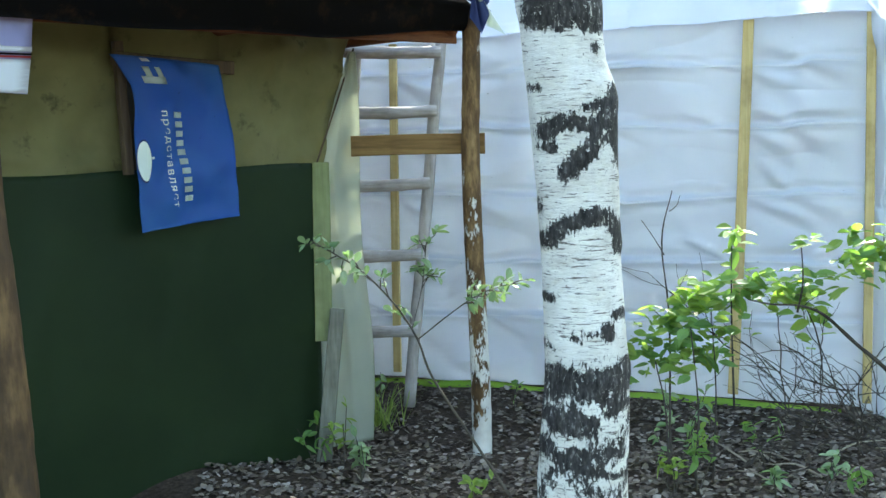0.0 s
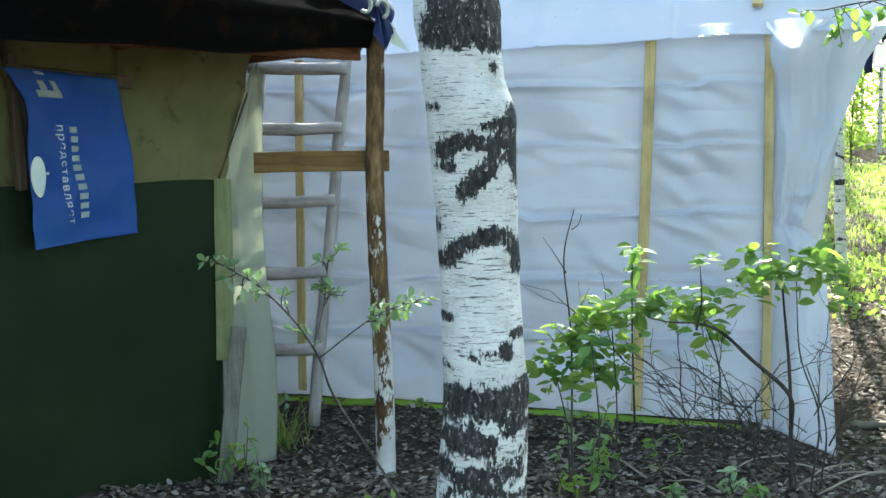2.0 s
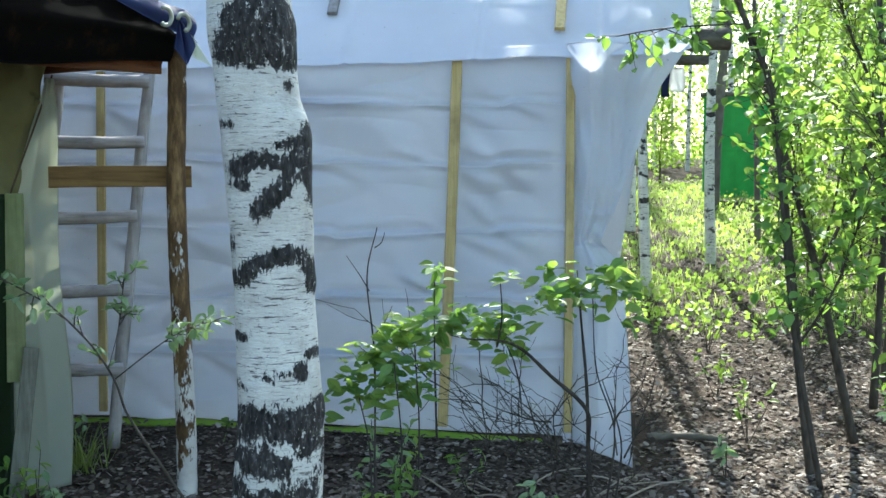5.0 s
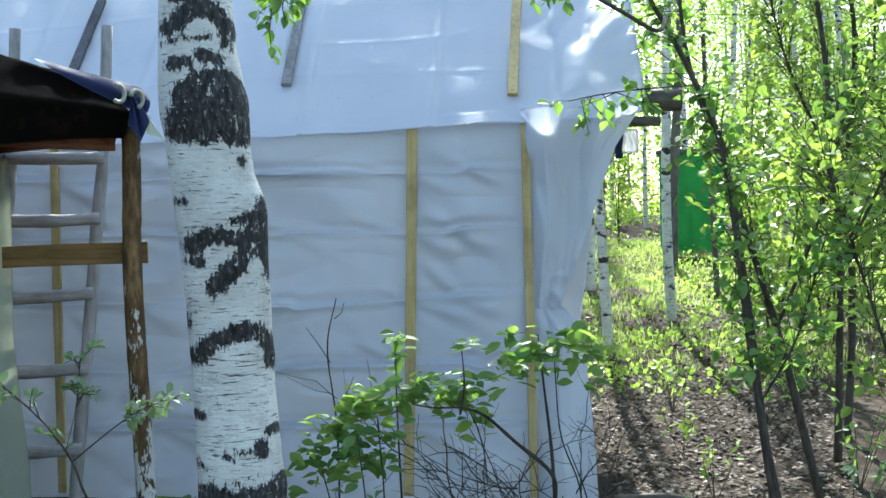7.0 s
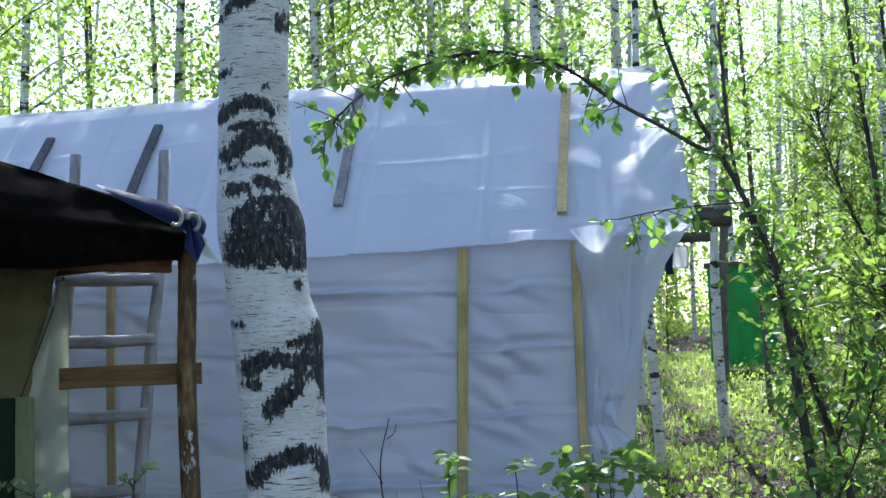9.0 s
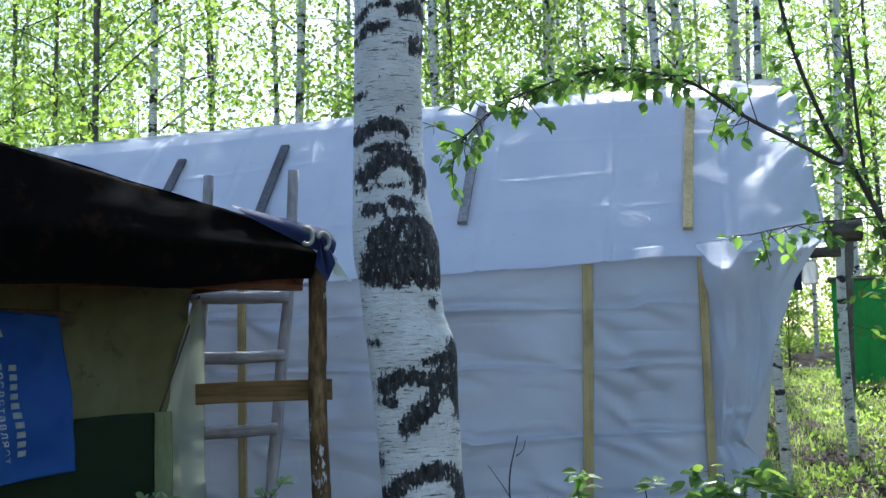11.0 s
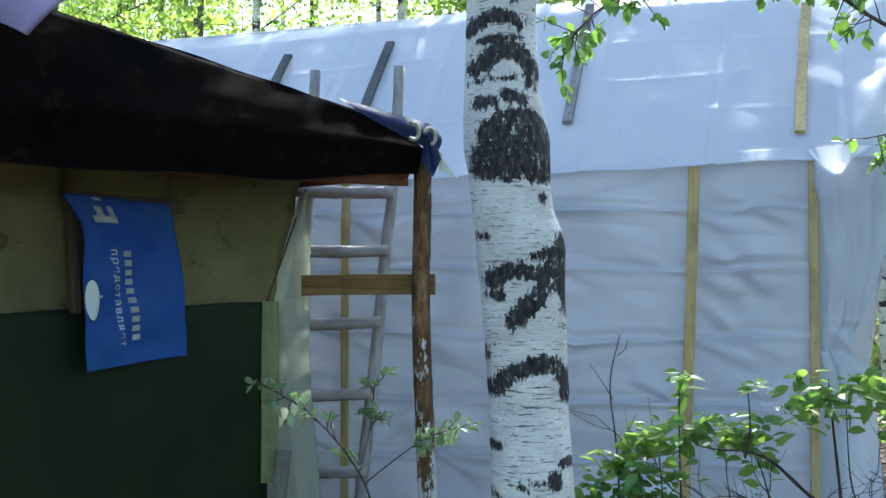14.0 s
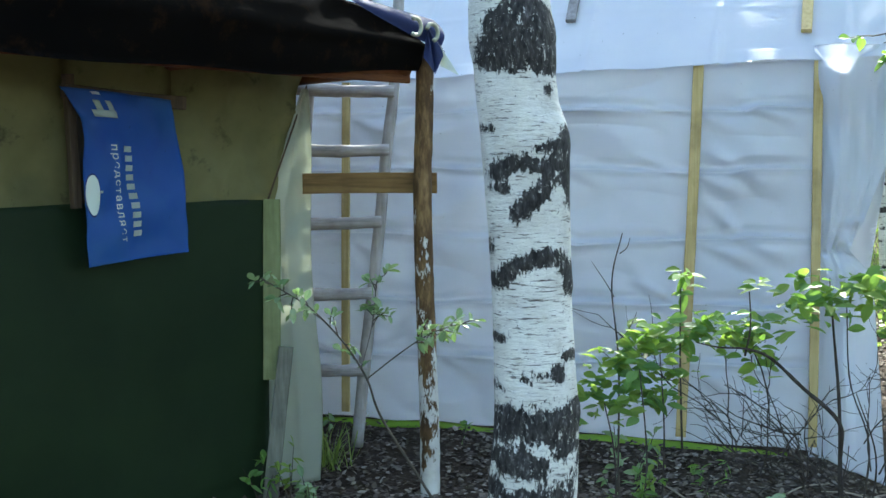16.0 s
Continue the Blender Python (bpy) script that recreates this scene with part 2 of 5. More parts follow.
def smooth_line(pts, per=6):
    """A Catmull-Rom line through the points."""
    pts = [Vector(p) for p in pts]
    if len(pts) < 3:
        return [pts[0].lerp(pts[-1], i / per) for i in range(per + 1)]
    ext = [pts[0] * 2 - pts[1]] + pts + [pts[-1] * 2 - pts[-2]]
    out = []
    for i in range(1, len(ext) - 2):
        a, b, c, d = ext[i - 1:i + 3]
        for k in range(per):
            t = k / per
            out.append(0.5 * ((2 * b) + (c - a) * t + (2 * a - 5 * b + 4 * c - d) * t * t + (3 * b - a - 3 * c + d) * t ** 3))
    return out + [pts[-1]]


def tube(bm, line, r0, r1, seg=8, wob=0.0, rnd=None, cap=True):
    """A tapering limb along a line, added to bm."""
    line = [Vector(p) for p in line]
    rings, n = [], len(line)
    side = None
    for i, p in enumerate(line):
        d = (line[min(i + 1, n - 1)] - line[max(i - 1, 0)]).normalized()
        ref = side if side else (Vector((1, 0, 0)) if abs(d.x) < 0.9 else Vector((0, 1, 0)))
        side = (ref - d * ref.dot(d)).normalized()
        up = d.cross(side)
        r = r0 + (r1 - r0) * i / max(1, n - 1)
        if rnd:
            r *= 1 + rnd.uniform(-wob, wob)
        rings.append([bm.verts.new(p + (side * math.cos(a) + up * math.sin(a)) * r) for a in (2 * math.pi * k / seg for k in range(seg))])
    for a, b in zip(rings, rings[1:]):
        for k in range(seg):
            bm.faces.new((a[k], a[(k + 1) % seg], b[(k + 1) % seg], b[k]))
    if cap:
        bm.faces.new(rings[0][::-1])
        bm.faces.new(rings[-1])
    return bm


def board(a, b, width, thick, face, bev=0.003, rnd=None, cuts=5):
    """A board from a to b, its broad side turned to face; slightly bowed, edges bevelled."""
    a, b = Vector(a), Vector(b)
    d = (b - a).normalized()
    f = Vector(face)
    f = (f - d * f.dot(d)).normalized()
    s = d.cross(f)
    bm = bmesh.new()
    rows = []
    bow = rnd.uniform(-0.004, 0.004) if rnd else 0
    for i in range(cuts + 1):
        t = i / cuts
        c = a.lerp(b, t) + s * bow * math.sin(math.pi * t)
        w = width / 2 * (1 + (rnd.uniform(-0.03, 0.03) if rnd else 0))
        rows.append([bm.verts.new(c + s * x + f * y) for x, y in ((-w + bev, -thick / 2), (w - bev, -thick / 2), (w, -thick / 2 + bev), (w, thick / 2 - bev), (w - bev, thick / 2), (-w + bev, thick / 2), (-w, thick / 2 - bev), (-w, -thick / 2 + bev))])
    for p, q in zip(rows, rows[1:]):
        for k in range(8):
            bm.faces.new((p[k], p[(k + 1) % 8], q[(k + 1) % 8], q[k]))
    bm.faces.new(rows[0][::-1])
    bm.faces.new(rows[-1])
    bmesh.ops.recalc_face_normals(bm, faces=bm.faces)
    return bm


def sheet(fn, nu, nv, thick=0.003):
    """A cloth surface fn(u, v) with u and v from 0 to 1, with a little thickness."""
    bm = bmesh.new()
    g = [[bm.verts.new(fn(i / nu, j / nv)) for j in range(nv + 1)] for i in range(nu + 1)]
    for i in range(nu):
        for j in range(nv):
            bm.faces.new((g[i][j], g[i + 1][j], g[i + 1][j + 1], g[i][j + 1]))
    bmesh.ops.solidify(bm, geom=bm.faces[:], thickness=thick)
    return bm


def leaf_mesh(name, leaves, mat, parent, label="", fold=0.35, kind="", plain=False):
    """Leaves as small folded blades: (place, tip direction, surface normal, length, width) each."""
    vs, fs = [], []
    for p, d, n, l, w in leaves:
        s = d.cross(n)
        if s.length < 1e-4:
            continue
        s.normalize()
        k = len(vs)
        mid = n * (w * fold)
        if plain:
            vs += [p, p + d * l * 0.35 + s * w * 0.5 + mid, p + d * l * 0.72 + s * w * 0.38 + mid, p + d * l - n * l * 0.12, p + d * l * 0.72 - s * w * 0.38 + mid, p + d * l * 0.35 - s * w * 0.5 + mid, p + d * l * 0.5]
            fs += [(k, k + 1, k + 2, k + 6), (k + 6, k + 2, k + 3), (k + 6, k + 3, k + 4), (k, k + 6, k + 4, k + 5)]
            continue
        for t, h in ((0.0, 0.04), (0.16, 0.26), (0.36, 0.47), (0.58, 0.5), (0.8, 0.33), (0.94, 0.13), (1.0, 0.01)):
            c = p + d * (l * t) - n * (l * 0.16 * t * t)
            vs += [c + s * w * h + mid * h, c, c - s * w * h + mid * h]
        for q in range(6):
            o = k + 3 * q
            fs += [(o, o + 1, o + 4, o + 3), (o + 1, o + 2, o + 5, o + 4)]
    me = bpy.data.meshes.new(name)
    me.from_pydata([tuple(v) for v in vs], [], fs)
    ob = link(name, me, mat, parent, label)
    if kind:
        ob["kind"] = kind
    return ob


def rand_dir(rnd, up=0.0):
    v = Vector((rnd.gauss(0, 1), rnd.gauss(0, 1), rnd.gauss(0, 1) + up))
    return v.normalized() if v.length > 0 else Vector((0, 0, 1))


def ground_z(x, y):
    """The lie of the ground: level by the shed, rising gently behind the tent."""
    z = 0.07 * max(0.0, y - 5.4) if y < 17 else 0.812 + 0.02 * (y - 17)
    z = min(z, 1.6)
    z += 0.09 * math.exp(-((x + 0.95) ** 2 + (y - 4.75) ** 2) / 0.12)
    z += 0.03 * noise.noise(Vector((x * 0.8, y * 0.8, 0))) + 0.012 * noise.noise(Vector((x * 3.1, y * 3.1, 5)))
    return z - 0.012


# ---- ground ----
def build_ground():
    bm = bmesh.new()
    xs = sorted({-3000, -600, -150, -60, *range(-40, -6, 3), *[-6 + 0.12 * i for i in range(117)], *range(9, 41, 3), 60, 150, 600, 3000})
    ys = sorted({-3000, -600, -100, -30, -12, *range(-6, 3, 2), *[2.6 + 0.12 * i for i in range(100)], *range(15, 60, 3), 90, 200, 600, 3000})
    g = [[bm.verts.new((x, y, ground_z(x, y))) for y in ys] for x in xs]
    for i in range(len(xs) - 1):
        for j in range(len(ys) - 1):
            bm.faces.new((g[i][j], g[i + 1][j], g[i + 1][j + 1], g[i][j + 1]))
    ob = part("ground", bm, M_SOIL)
    tagged(ob, "dark forest floor covered with old birch leaves", "ground", kind="structure")


build_ground()

# ---- tent ----
TD, TN = Vector((0.958, -0.287, 0)), Vector((-0.287, -0.958, 0))
T0 = Vector((-0.2, 6.42, 0))
TENT_AT = Vector((0.9, 6.1, 0))
CREASES = (1.66, 1.37, 1.04, 0.72, 0.43)
BATTENS = (-2.3, -1.1, 0.0, 1.75, 2.31)


def eave_z(s):
    return 1.86 + 0.027 * s


def crease_z(i, s):
    """The height of packing crease i along the wall, with the jogs where the sheet was folded across."""
    z = CREASES[i] + 0.010 * math.sin(2.1 * s + i) + 0.010 * noise.noise(Vector((s * 2.5, i * 7, 1)))
    for k in JOGS[i]:
        z += k[1] * math.exp(-max(0.0, s - k[0]) / 0.22) * (0.5 + 0.5 * math.tanh((s - k[0]) / 0.012))
    return z


def make_folds():
    """Drag folds: they start at battens and crease jogs and run slanting into the slack of the sheet."""
    rnd = random.Random(14)
    jogs, folds = [], []
    for i, zc in enumerate(CREASES):
        row = [(a + rnd.uniform(-0.06, 0.06), rnd.choice((-1, 1)) * rnd.uniform(0.012, 0.026)) for a in (-1.9, -0.6, 0.42, 1.12, 1.98) if rnd.random() < 0.85]
        jogs.append(row)
        for a, lift in row:
            up = 1 if lift > 0 else -1
            folds.append((a, zc, a - rnd.uniform(0.18, 0.42), zc + up * rnd.uniform(0.10, 0.24), rnd.uniform(0.016, 0.03), rnd.uniform(0.032, 0.055)))
            folds.append((a, zc, a + rnd.uniform(0.15, 0.35), zc - up * rnd.uniform(0.06, 0.16), rnd.uniform(0.012, 0.024), rnd.uniform(0.03, 0.045)))
        for b in (0.0, 1.75):
            folds.append((b + 0.03, zc - 0.02, b + rnd.uniform(0.25, 0.45), zc - rnd.uniform(0.14, 0.26), rnd.uniform(0.018, 0.03), rnd.uniform(0.035, 0.06)))
            folds.append((b - 0.03, zc - 0.02, b - rnd.uniform(0.2, 0.4), zc + rnd.uniform(0.06, 0.16), rnd.uniform(0.010, 0.022), rnd.uniform(0.02, 0.03)))
    return jogs, folds


JOGS, DRAG = make_folds()


def wrinkle(s, z):
    """How far the wall sheet stands out: level packing creases, pillows between battens, drag folds."""
    near = min(abs(s - b) for b in BATTENS)
    slack = 1 - math.exp(-(near / 0.16) ** 2)
    d = 0.0
    for i in range(len(CREASES)):
        k = z - crease_z(i, s)
        a = max(0.30, 0.75 + 0.9 * noise.noise(Vector((s * 1.3, i * 3, 4))))
        d += (0.35 + 0.65 * slack) * a * (0.036 * math.exp(-abs(k) / 0.007 if k > 0 else -(k / 0.024) ** 2) - 0.022 * math.exp(-((k - 0.03) / 0.022) ** 2) + 0.018 * math.exp(-((k + 0.06) / 0.06) ** 2))
    for sa, za, sb, zb, deep, wide in DRAG:
        if not (min(sa, sb) - 0.12 < s < max(sa, sb) + 0.12):
            continue
        dx, dz = sb - sa, zb - za
        ln = math.hypot(dx, dz)
        t = ((s - sa) * dx + (z - za) * dz) / ln
        if not 0 < t < ln:
            continue
        q = ((z - za) * dx - (s - sa) * dz) / ln * (1 if dx > 0 else -1)
        w = wide * (0.6 + 0.9 * t / ln)
        if abs(q) < 3 * w:
            d += deep * math.sin(math.pi * min(1.0, t / ln + 0.12)) ** 0.8 * (math.exp(-(q / w) ** 2) - 0.6 * math.exp(-((q + 1.3 * w) / w) ** 2))
    lo = max([c for c in CREASES if c <= z] + [0.08])
    hi = min([c for c in CREASES if c > z] + [1.88])
    k = min(1.0, max(0.0, (z - lo) / max(0.05, hi - lo)))
    d += (0.010 + 0.015 * slack) * max(0.0, math.sin(math.pi * k)) ** 0.7 * (0.6 + 0.8 * noise.noise(Vector((s * 1.7, lo * 9, 3))))
    v1 = noise.noise(Vector((s * 1.5 + z * 1.9, z * 2.2 - s * 1.0, 31)))
    v2 = noise.noise(Vector((s * 1.6 - z * 1.7, z * 2.6 + s * 1.2, 47)))
    d += slack * (0.07 * (0.25 - abs(v1)) + 0.04 * (0.25 - abs(v2)))
    d += slack * 0.05 * noise.noise(Vector((s * 1.1, z * 2.4, 2)))
    d += slack * 0.040 * (abs(noise.noise(Vector((s * 2.0 + z * 2.5, z * 4.0 - s * 1.5, 9)))) ** 0.8 - 0.2)
    return min(d, 0.085)


DRAPE_EDGE = ((0.0, 2.60), (0.4, 2.60), (0.73, 2.585), (0.9, 2.55), (1.0, 2.46), (1.13, 2.52), (1.47, 2.64), (1.75, 2.74), (1.95, 2.87))


def drape_edge(z):
    for (za, sa), (zb, sb) in zip(DRAPE_EDGE, DRAPE_EDGE[1:]):
        if z <= zb:
            k = (z - za) / (zb - za)
            return sa + (sb - sa) * k
    return DRAPE_EDGE[-1][1]


def build_tent():
    rnd = random.Random(3)
    tent = thing("tent", TENT_AT, "long white tarpaulin tent nailed down with pine battens", "tent")
    s0, s1 = -5.5, 2.31

    def wall(u, v):
        s = s0 + (s1 - s0) * u
        p = T0 + TD * s
        zb = ground_z(p.x, p.y) + 0.03
        z = zb + (eave_z(s) - 0.01 - zb) * v
        return p + TN * wrinkle(s, z) + Vector((0, 0, z)) - TENT_AT

    part("wall_sheet", sheet(wall, 290, 370), M_TENT, tent)

    # sharp packing folds, sky light on them painted as whiter strips, broken where the sheet was folded the other way
    for i, zc in enumerate(CREASES):
        for k in range(9):
            sa, sb = s0 + 0.868 * k + 0.02, s0 + 0.868 * (k + 1) - 0.02
            lift = 0.004 * math.sin(3.7 * k + 2.1 * i)

            def fold(u, v):
                s = min(sa + (sb - sa) * u, s1 - 0.03)
                z = crease_z(i, s) + lift
                h = 0.015 * max(0.15, 0.6 + 1.1 * noise.noise(Vector((s * 2.3, i * 5, 8)))) * min(1.0, 6 * u + 0.1, 6 * (1 - u) + 0.1)
                zz = z + h * (v - 0.3)
                return T0 + TD * s + TN * (max(wrinkle(s, z - 0.004), wrinkle(s, z + 0.004)) + 0.008 + h * 1.1 * (1 - v)) + Vector((0, 0, zz)) - TENT_AT

            part("fold", sheet(fold, 30, 2, 0.0015), M_FOLD, tent)

    def pleat(x, sharp=0.55):
        return (1 - abs(math.sin(x))) ** sharp

    def drape(u, v):
        z = 0.0 + (eave_z(2.5) + 0.02) * v
        e = drape_edge(z)
        s = 2.29 + (e - 2.29) * u
        up = max(0.0, min(1.0, (z - 0.98) / 0.9))
        fan = u * (3.4 + 1.6 * up) + 0.55 * z * (1 - u) + 0.10 * math.sin(4 * z)
        body = math.sin(math.pi * min(1, u * 1.1 + 0.04)) ** 0.5
        pl = body * (0.15 * (pleat(fan * 1.05 + 1.1) - 0.35) * (0.40 + 0.75 * up) + 0.012 * (pleat(fan * 3.4 - 1.2 * z) - 0.4))
        if z > 0.98:
            pl += 0.04 * up * u + 0.06 * noise.noise(Vector((u * 3, z * 3.5, 3))) + 0.03 * noise.noise(Vector((u * 7 + z * 3, z * 6, 13)))
            pl += 0.015 * math.exp(-((z - 1.80) / 0.08) ** 2 - ((u - 0.25) / 0.12) ** 2)
        else:
            pl += 0.38 * max(0.0, (u - 0.3) / 0.7) * max(0.0, 1 - z / 0.6) ** 1.4 + 0.06 * u * (1 - z) + 0.05 * noise.noise(Vector((u * 2.5, z * 4, 8)))
        # the bunched knot where the sheet turns under
        pl += 0.07 * math.exp(-((z - 1.02 - 0.10 * (1 - u)) / 0.035) ** 2) * u ** 2 + 0.03 * math.exp(-((z - 1.13) / 0.02) ** 2) * u
        p = T0 + TD * s
        return p + TN * (pl + 0.012) + Vector((0, 0, z + ground_z(p.x, p.y) * (1 - v))) - TENT_AT

    part("corner_drape", sheet(drape, 90, 190), M_TENT, tent, "loose folded corner of the white sheet")

    def roof(u, v):
        s = s0 + (2.90 - s0) * u
        lift = 1.0 + 0.02 * math.sin(s * 1.4)
        t = v * 1.25
        if t < 0.06:
            back, up = -0.075 + 1.05 * t, -0.042 + t * 1.033 + 0.008 * noise.noise(Vector((s * 2.2, 0, 4)))
        elif t < 0.97:
            back, up = -0.012 + (t - 0.06), 0.02 + (t - 0.06)
        else:
            q = (t - 0.97) / 0.28
            back, up = 0.9 + 0.35 * q, 0.93 + 0.11 * math.sin(min(1.0, q * 1.1) * 1.7)
        end = max(0.0, (s - 2.45) / 0.45)
        up -= 0.10 * end ** 3 * v
        w = 0.006 * noise.noise(Vector((s * 0.9, t * 1.6, 5))) + 0.003 * noise.noise(Vector((s * 4 + t * 3, t * 6, 15)))
        w += 0.075 * end ** 0.6 * noise.noise(Vector((s * 5, t * 2.2, 25))) + 0.04 * end ** 0.5 * abs(noise.noise(Vector((s * 6 - t * 4, t * 4, 35)))) + 0.004 * math.exp(-((t - 0.52 - 0.03 * math.sin(s * 3)) / 0.012) ** 2) * max(0.0, 1 - abs(s - 1.5) / 0.6)
        w += 0.012 * math.exp(-(t / 0.05) ** 2) * noise.noise(Vector((s * 5, 1, 1)))
        for ft in (0.3, 0.72):
            w += 0.003 * math.exp(-((t - ft - 0.02 * math.sin(s * 1.7)) / 0.010) ** 2) * max(0.0, 0.5 + noise.noise(Vector((s * 1.2, ft * 9, 6))))
        w += 0.014 * (0.2 - abs(noise.noise(Vector((s * 1.1 + t, t * 1.6 - s * 0.4, 61))))) + 0.006 * (0.2 - abs(noise.noise(Vector((s * 2.6 - t * 2.2, t * 2.0 + s, 71)))))
        for fs in (-0.9, -0.3, 0.35, 1.22, 1.85, 2.45):
            w += 0.009 * math.exp(-((s - fs - 0.06 * t) / 0.014) ** 2)
        p = T0 + TD * s - TN * back + TN * w * 0.7
        return p + Vector((0, 0, eave_z(s) + up * lift + w * 0.7)) - TENT_AT

    part("roof_sheet", sheet(roof, 460, 130), M_TENT, tent)

    def far_roof(u, v):
        s = s0 + (2.86 - s0) * u
        p = T0 + TD * s - TN * (1.235 + 1.2 * v)
        return p + Vector((0, 0, eave_z(s) + 1.055 - 1.07 * v)) - TENT_AT

    part("far_roof_sheet", sheet(far_roof, 30, 8), M_TENT, tent)

    def end_sheet(u, v):
        s = 2.44 + 0.25 * v
        p = T0 + TD * s - TN * (0.05 + 2.2 * u)
        return p + Vector((0, 0, ground_z(p.x, p.y) + v * (1.85 + 0.9 * (1 - abs(2 * u - 1))))) - TENT_AT

    part("end_sheet", sheet(end_sheet, 12, 12), M_TENT, tent)

    def back_sheet(u, v):
        s = s0 + (2.5 - s0) * u
        p = T0 + TD * s - TN * 2.4
        z = ground_z(p.x, p.y)
        return p + Vector((0, 0, z + v * (eave_z(s) - z))) - TENT_AT

    part("back_sheet", sheet(back_sheet, 20, 6), M_TENT, tent)

    def hem(u, v):
        s = s0 + (2.2 - s0) * u
        p = T0 + TD * s
        zb = ground_z(p.x, p.y)
        return p + TN * (0.035 + 0.012 * noise.noise(Vector((s * 3, 0, 0))) - 0.02 * v) + Vector((0, 0, zb - 0.012 + 0.034 * v + 0.008 * math.sin(s * 5))) - TENT_AT

    part("hem", sheet(hem, 150, 3), M_HEM, tent, "lime green hem strip on the ground")
    for s, lean in ((0.0, -0.012), (1.765, -0.065), (2.31, 0.003), (-1.1, 0.0), (-2.3, 0.0)):
        top, low = T0 + TD * s, T0 + TD * (s + lean)
        a = low + TN * 0.045 + Vector((0, 0, ground_z(low.x, low.y) + 0.06))
        b = top + TN * 0.04 + Vector((0, 0, eave_z(s) - 0.04))
        part("batten", board(*local(tent, (a, b)), 0.05 if 1 < s < 2 else 0.042, 0.02, TN, rnd=rnd), M_BATTEN, tent, "yellowish pine batten", smooth=False)
    rn = Vector((-0.287, -0.958, 1.0)).normalized()
    for a, b, m in (((2.252, 6.530, 2.765), (1.976, 5.823, 2.007), M_BATTEN), ((1.160, 6.979, 2.849), (0.926, 6.271, 2.104), M_GREYWOOD),
                    ((0.022, 7.161, 2.667), (-0.23, 6.42, 1.89), M_SLATE), ((-0.582, 7.307, 2.616), (-0.83, 6.60, 1.87), M_SLATE)):
        pts = local(tent, (Vector(a) + rn * 0.024, Vector(b) + rn * 0.024))
        part("roof_batten", board(*pts, 0.05, 0.022, rn, rnd=rnd), m, tent, "pine batten" if m is M_BATTEN else "weathered grey batten", smooth=False)
    part("ridge_log", tube(bmesh.new(), smooth_line(local(tent, ((2.1, 6.48, 2.05), (2.6, 6.33, 2.04), (3.04, 6.19, 2.038))), 5), 0.066, 0.062, 14, 0.03, rnd), M_LOG, tent, "old round log sticking out")
    pole = part("side_pole", tube(bmesh.new(), smooth_line(local(tent, ((2.1, 6.5, 1.93), (2.93, 6.22, 1.925))), 5), 0.032, 0.028, 10, 0.03, rnd), M_LOG, tent)
    part("rag", sheet(lambda u, v: Vector((2.70 + 0.045 * u, 6.3 + 0.01 * math.sin(6 * v), 1.73 + 0.19 * v)) - TENT_AT, 4, 8), M_NAVY, pole, "dark blue rag hanging from the pole")
    part("rag", sheet(lambda u, v: Vector((2.755 + 0.085 * u, 6.32 + 0.012 * math.sin(9 * u + 4 * v), 1.76 + 0.13 * v)) - TENT_AT, 6, 8), M_WHITEPRINT, pole, "white plastic rag")
    return tent


build_tent()

# ---- shed ----
SE, SN = Vector((-0.69, -0.724, 0)).normalized(), Vector((0.724, -0.69, 0)).normalized()
SC = Vector((-0.515, 5.216, 0))


def shed_at(a, z, off=0.0):
    p = SC + SE * a + SN * off
    return Vector((p.x, p.y, z))


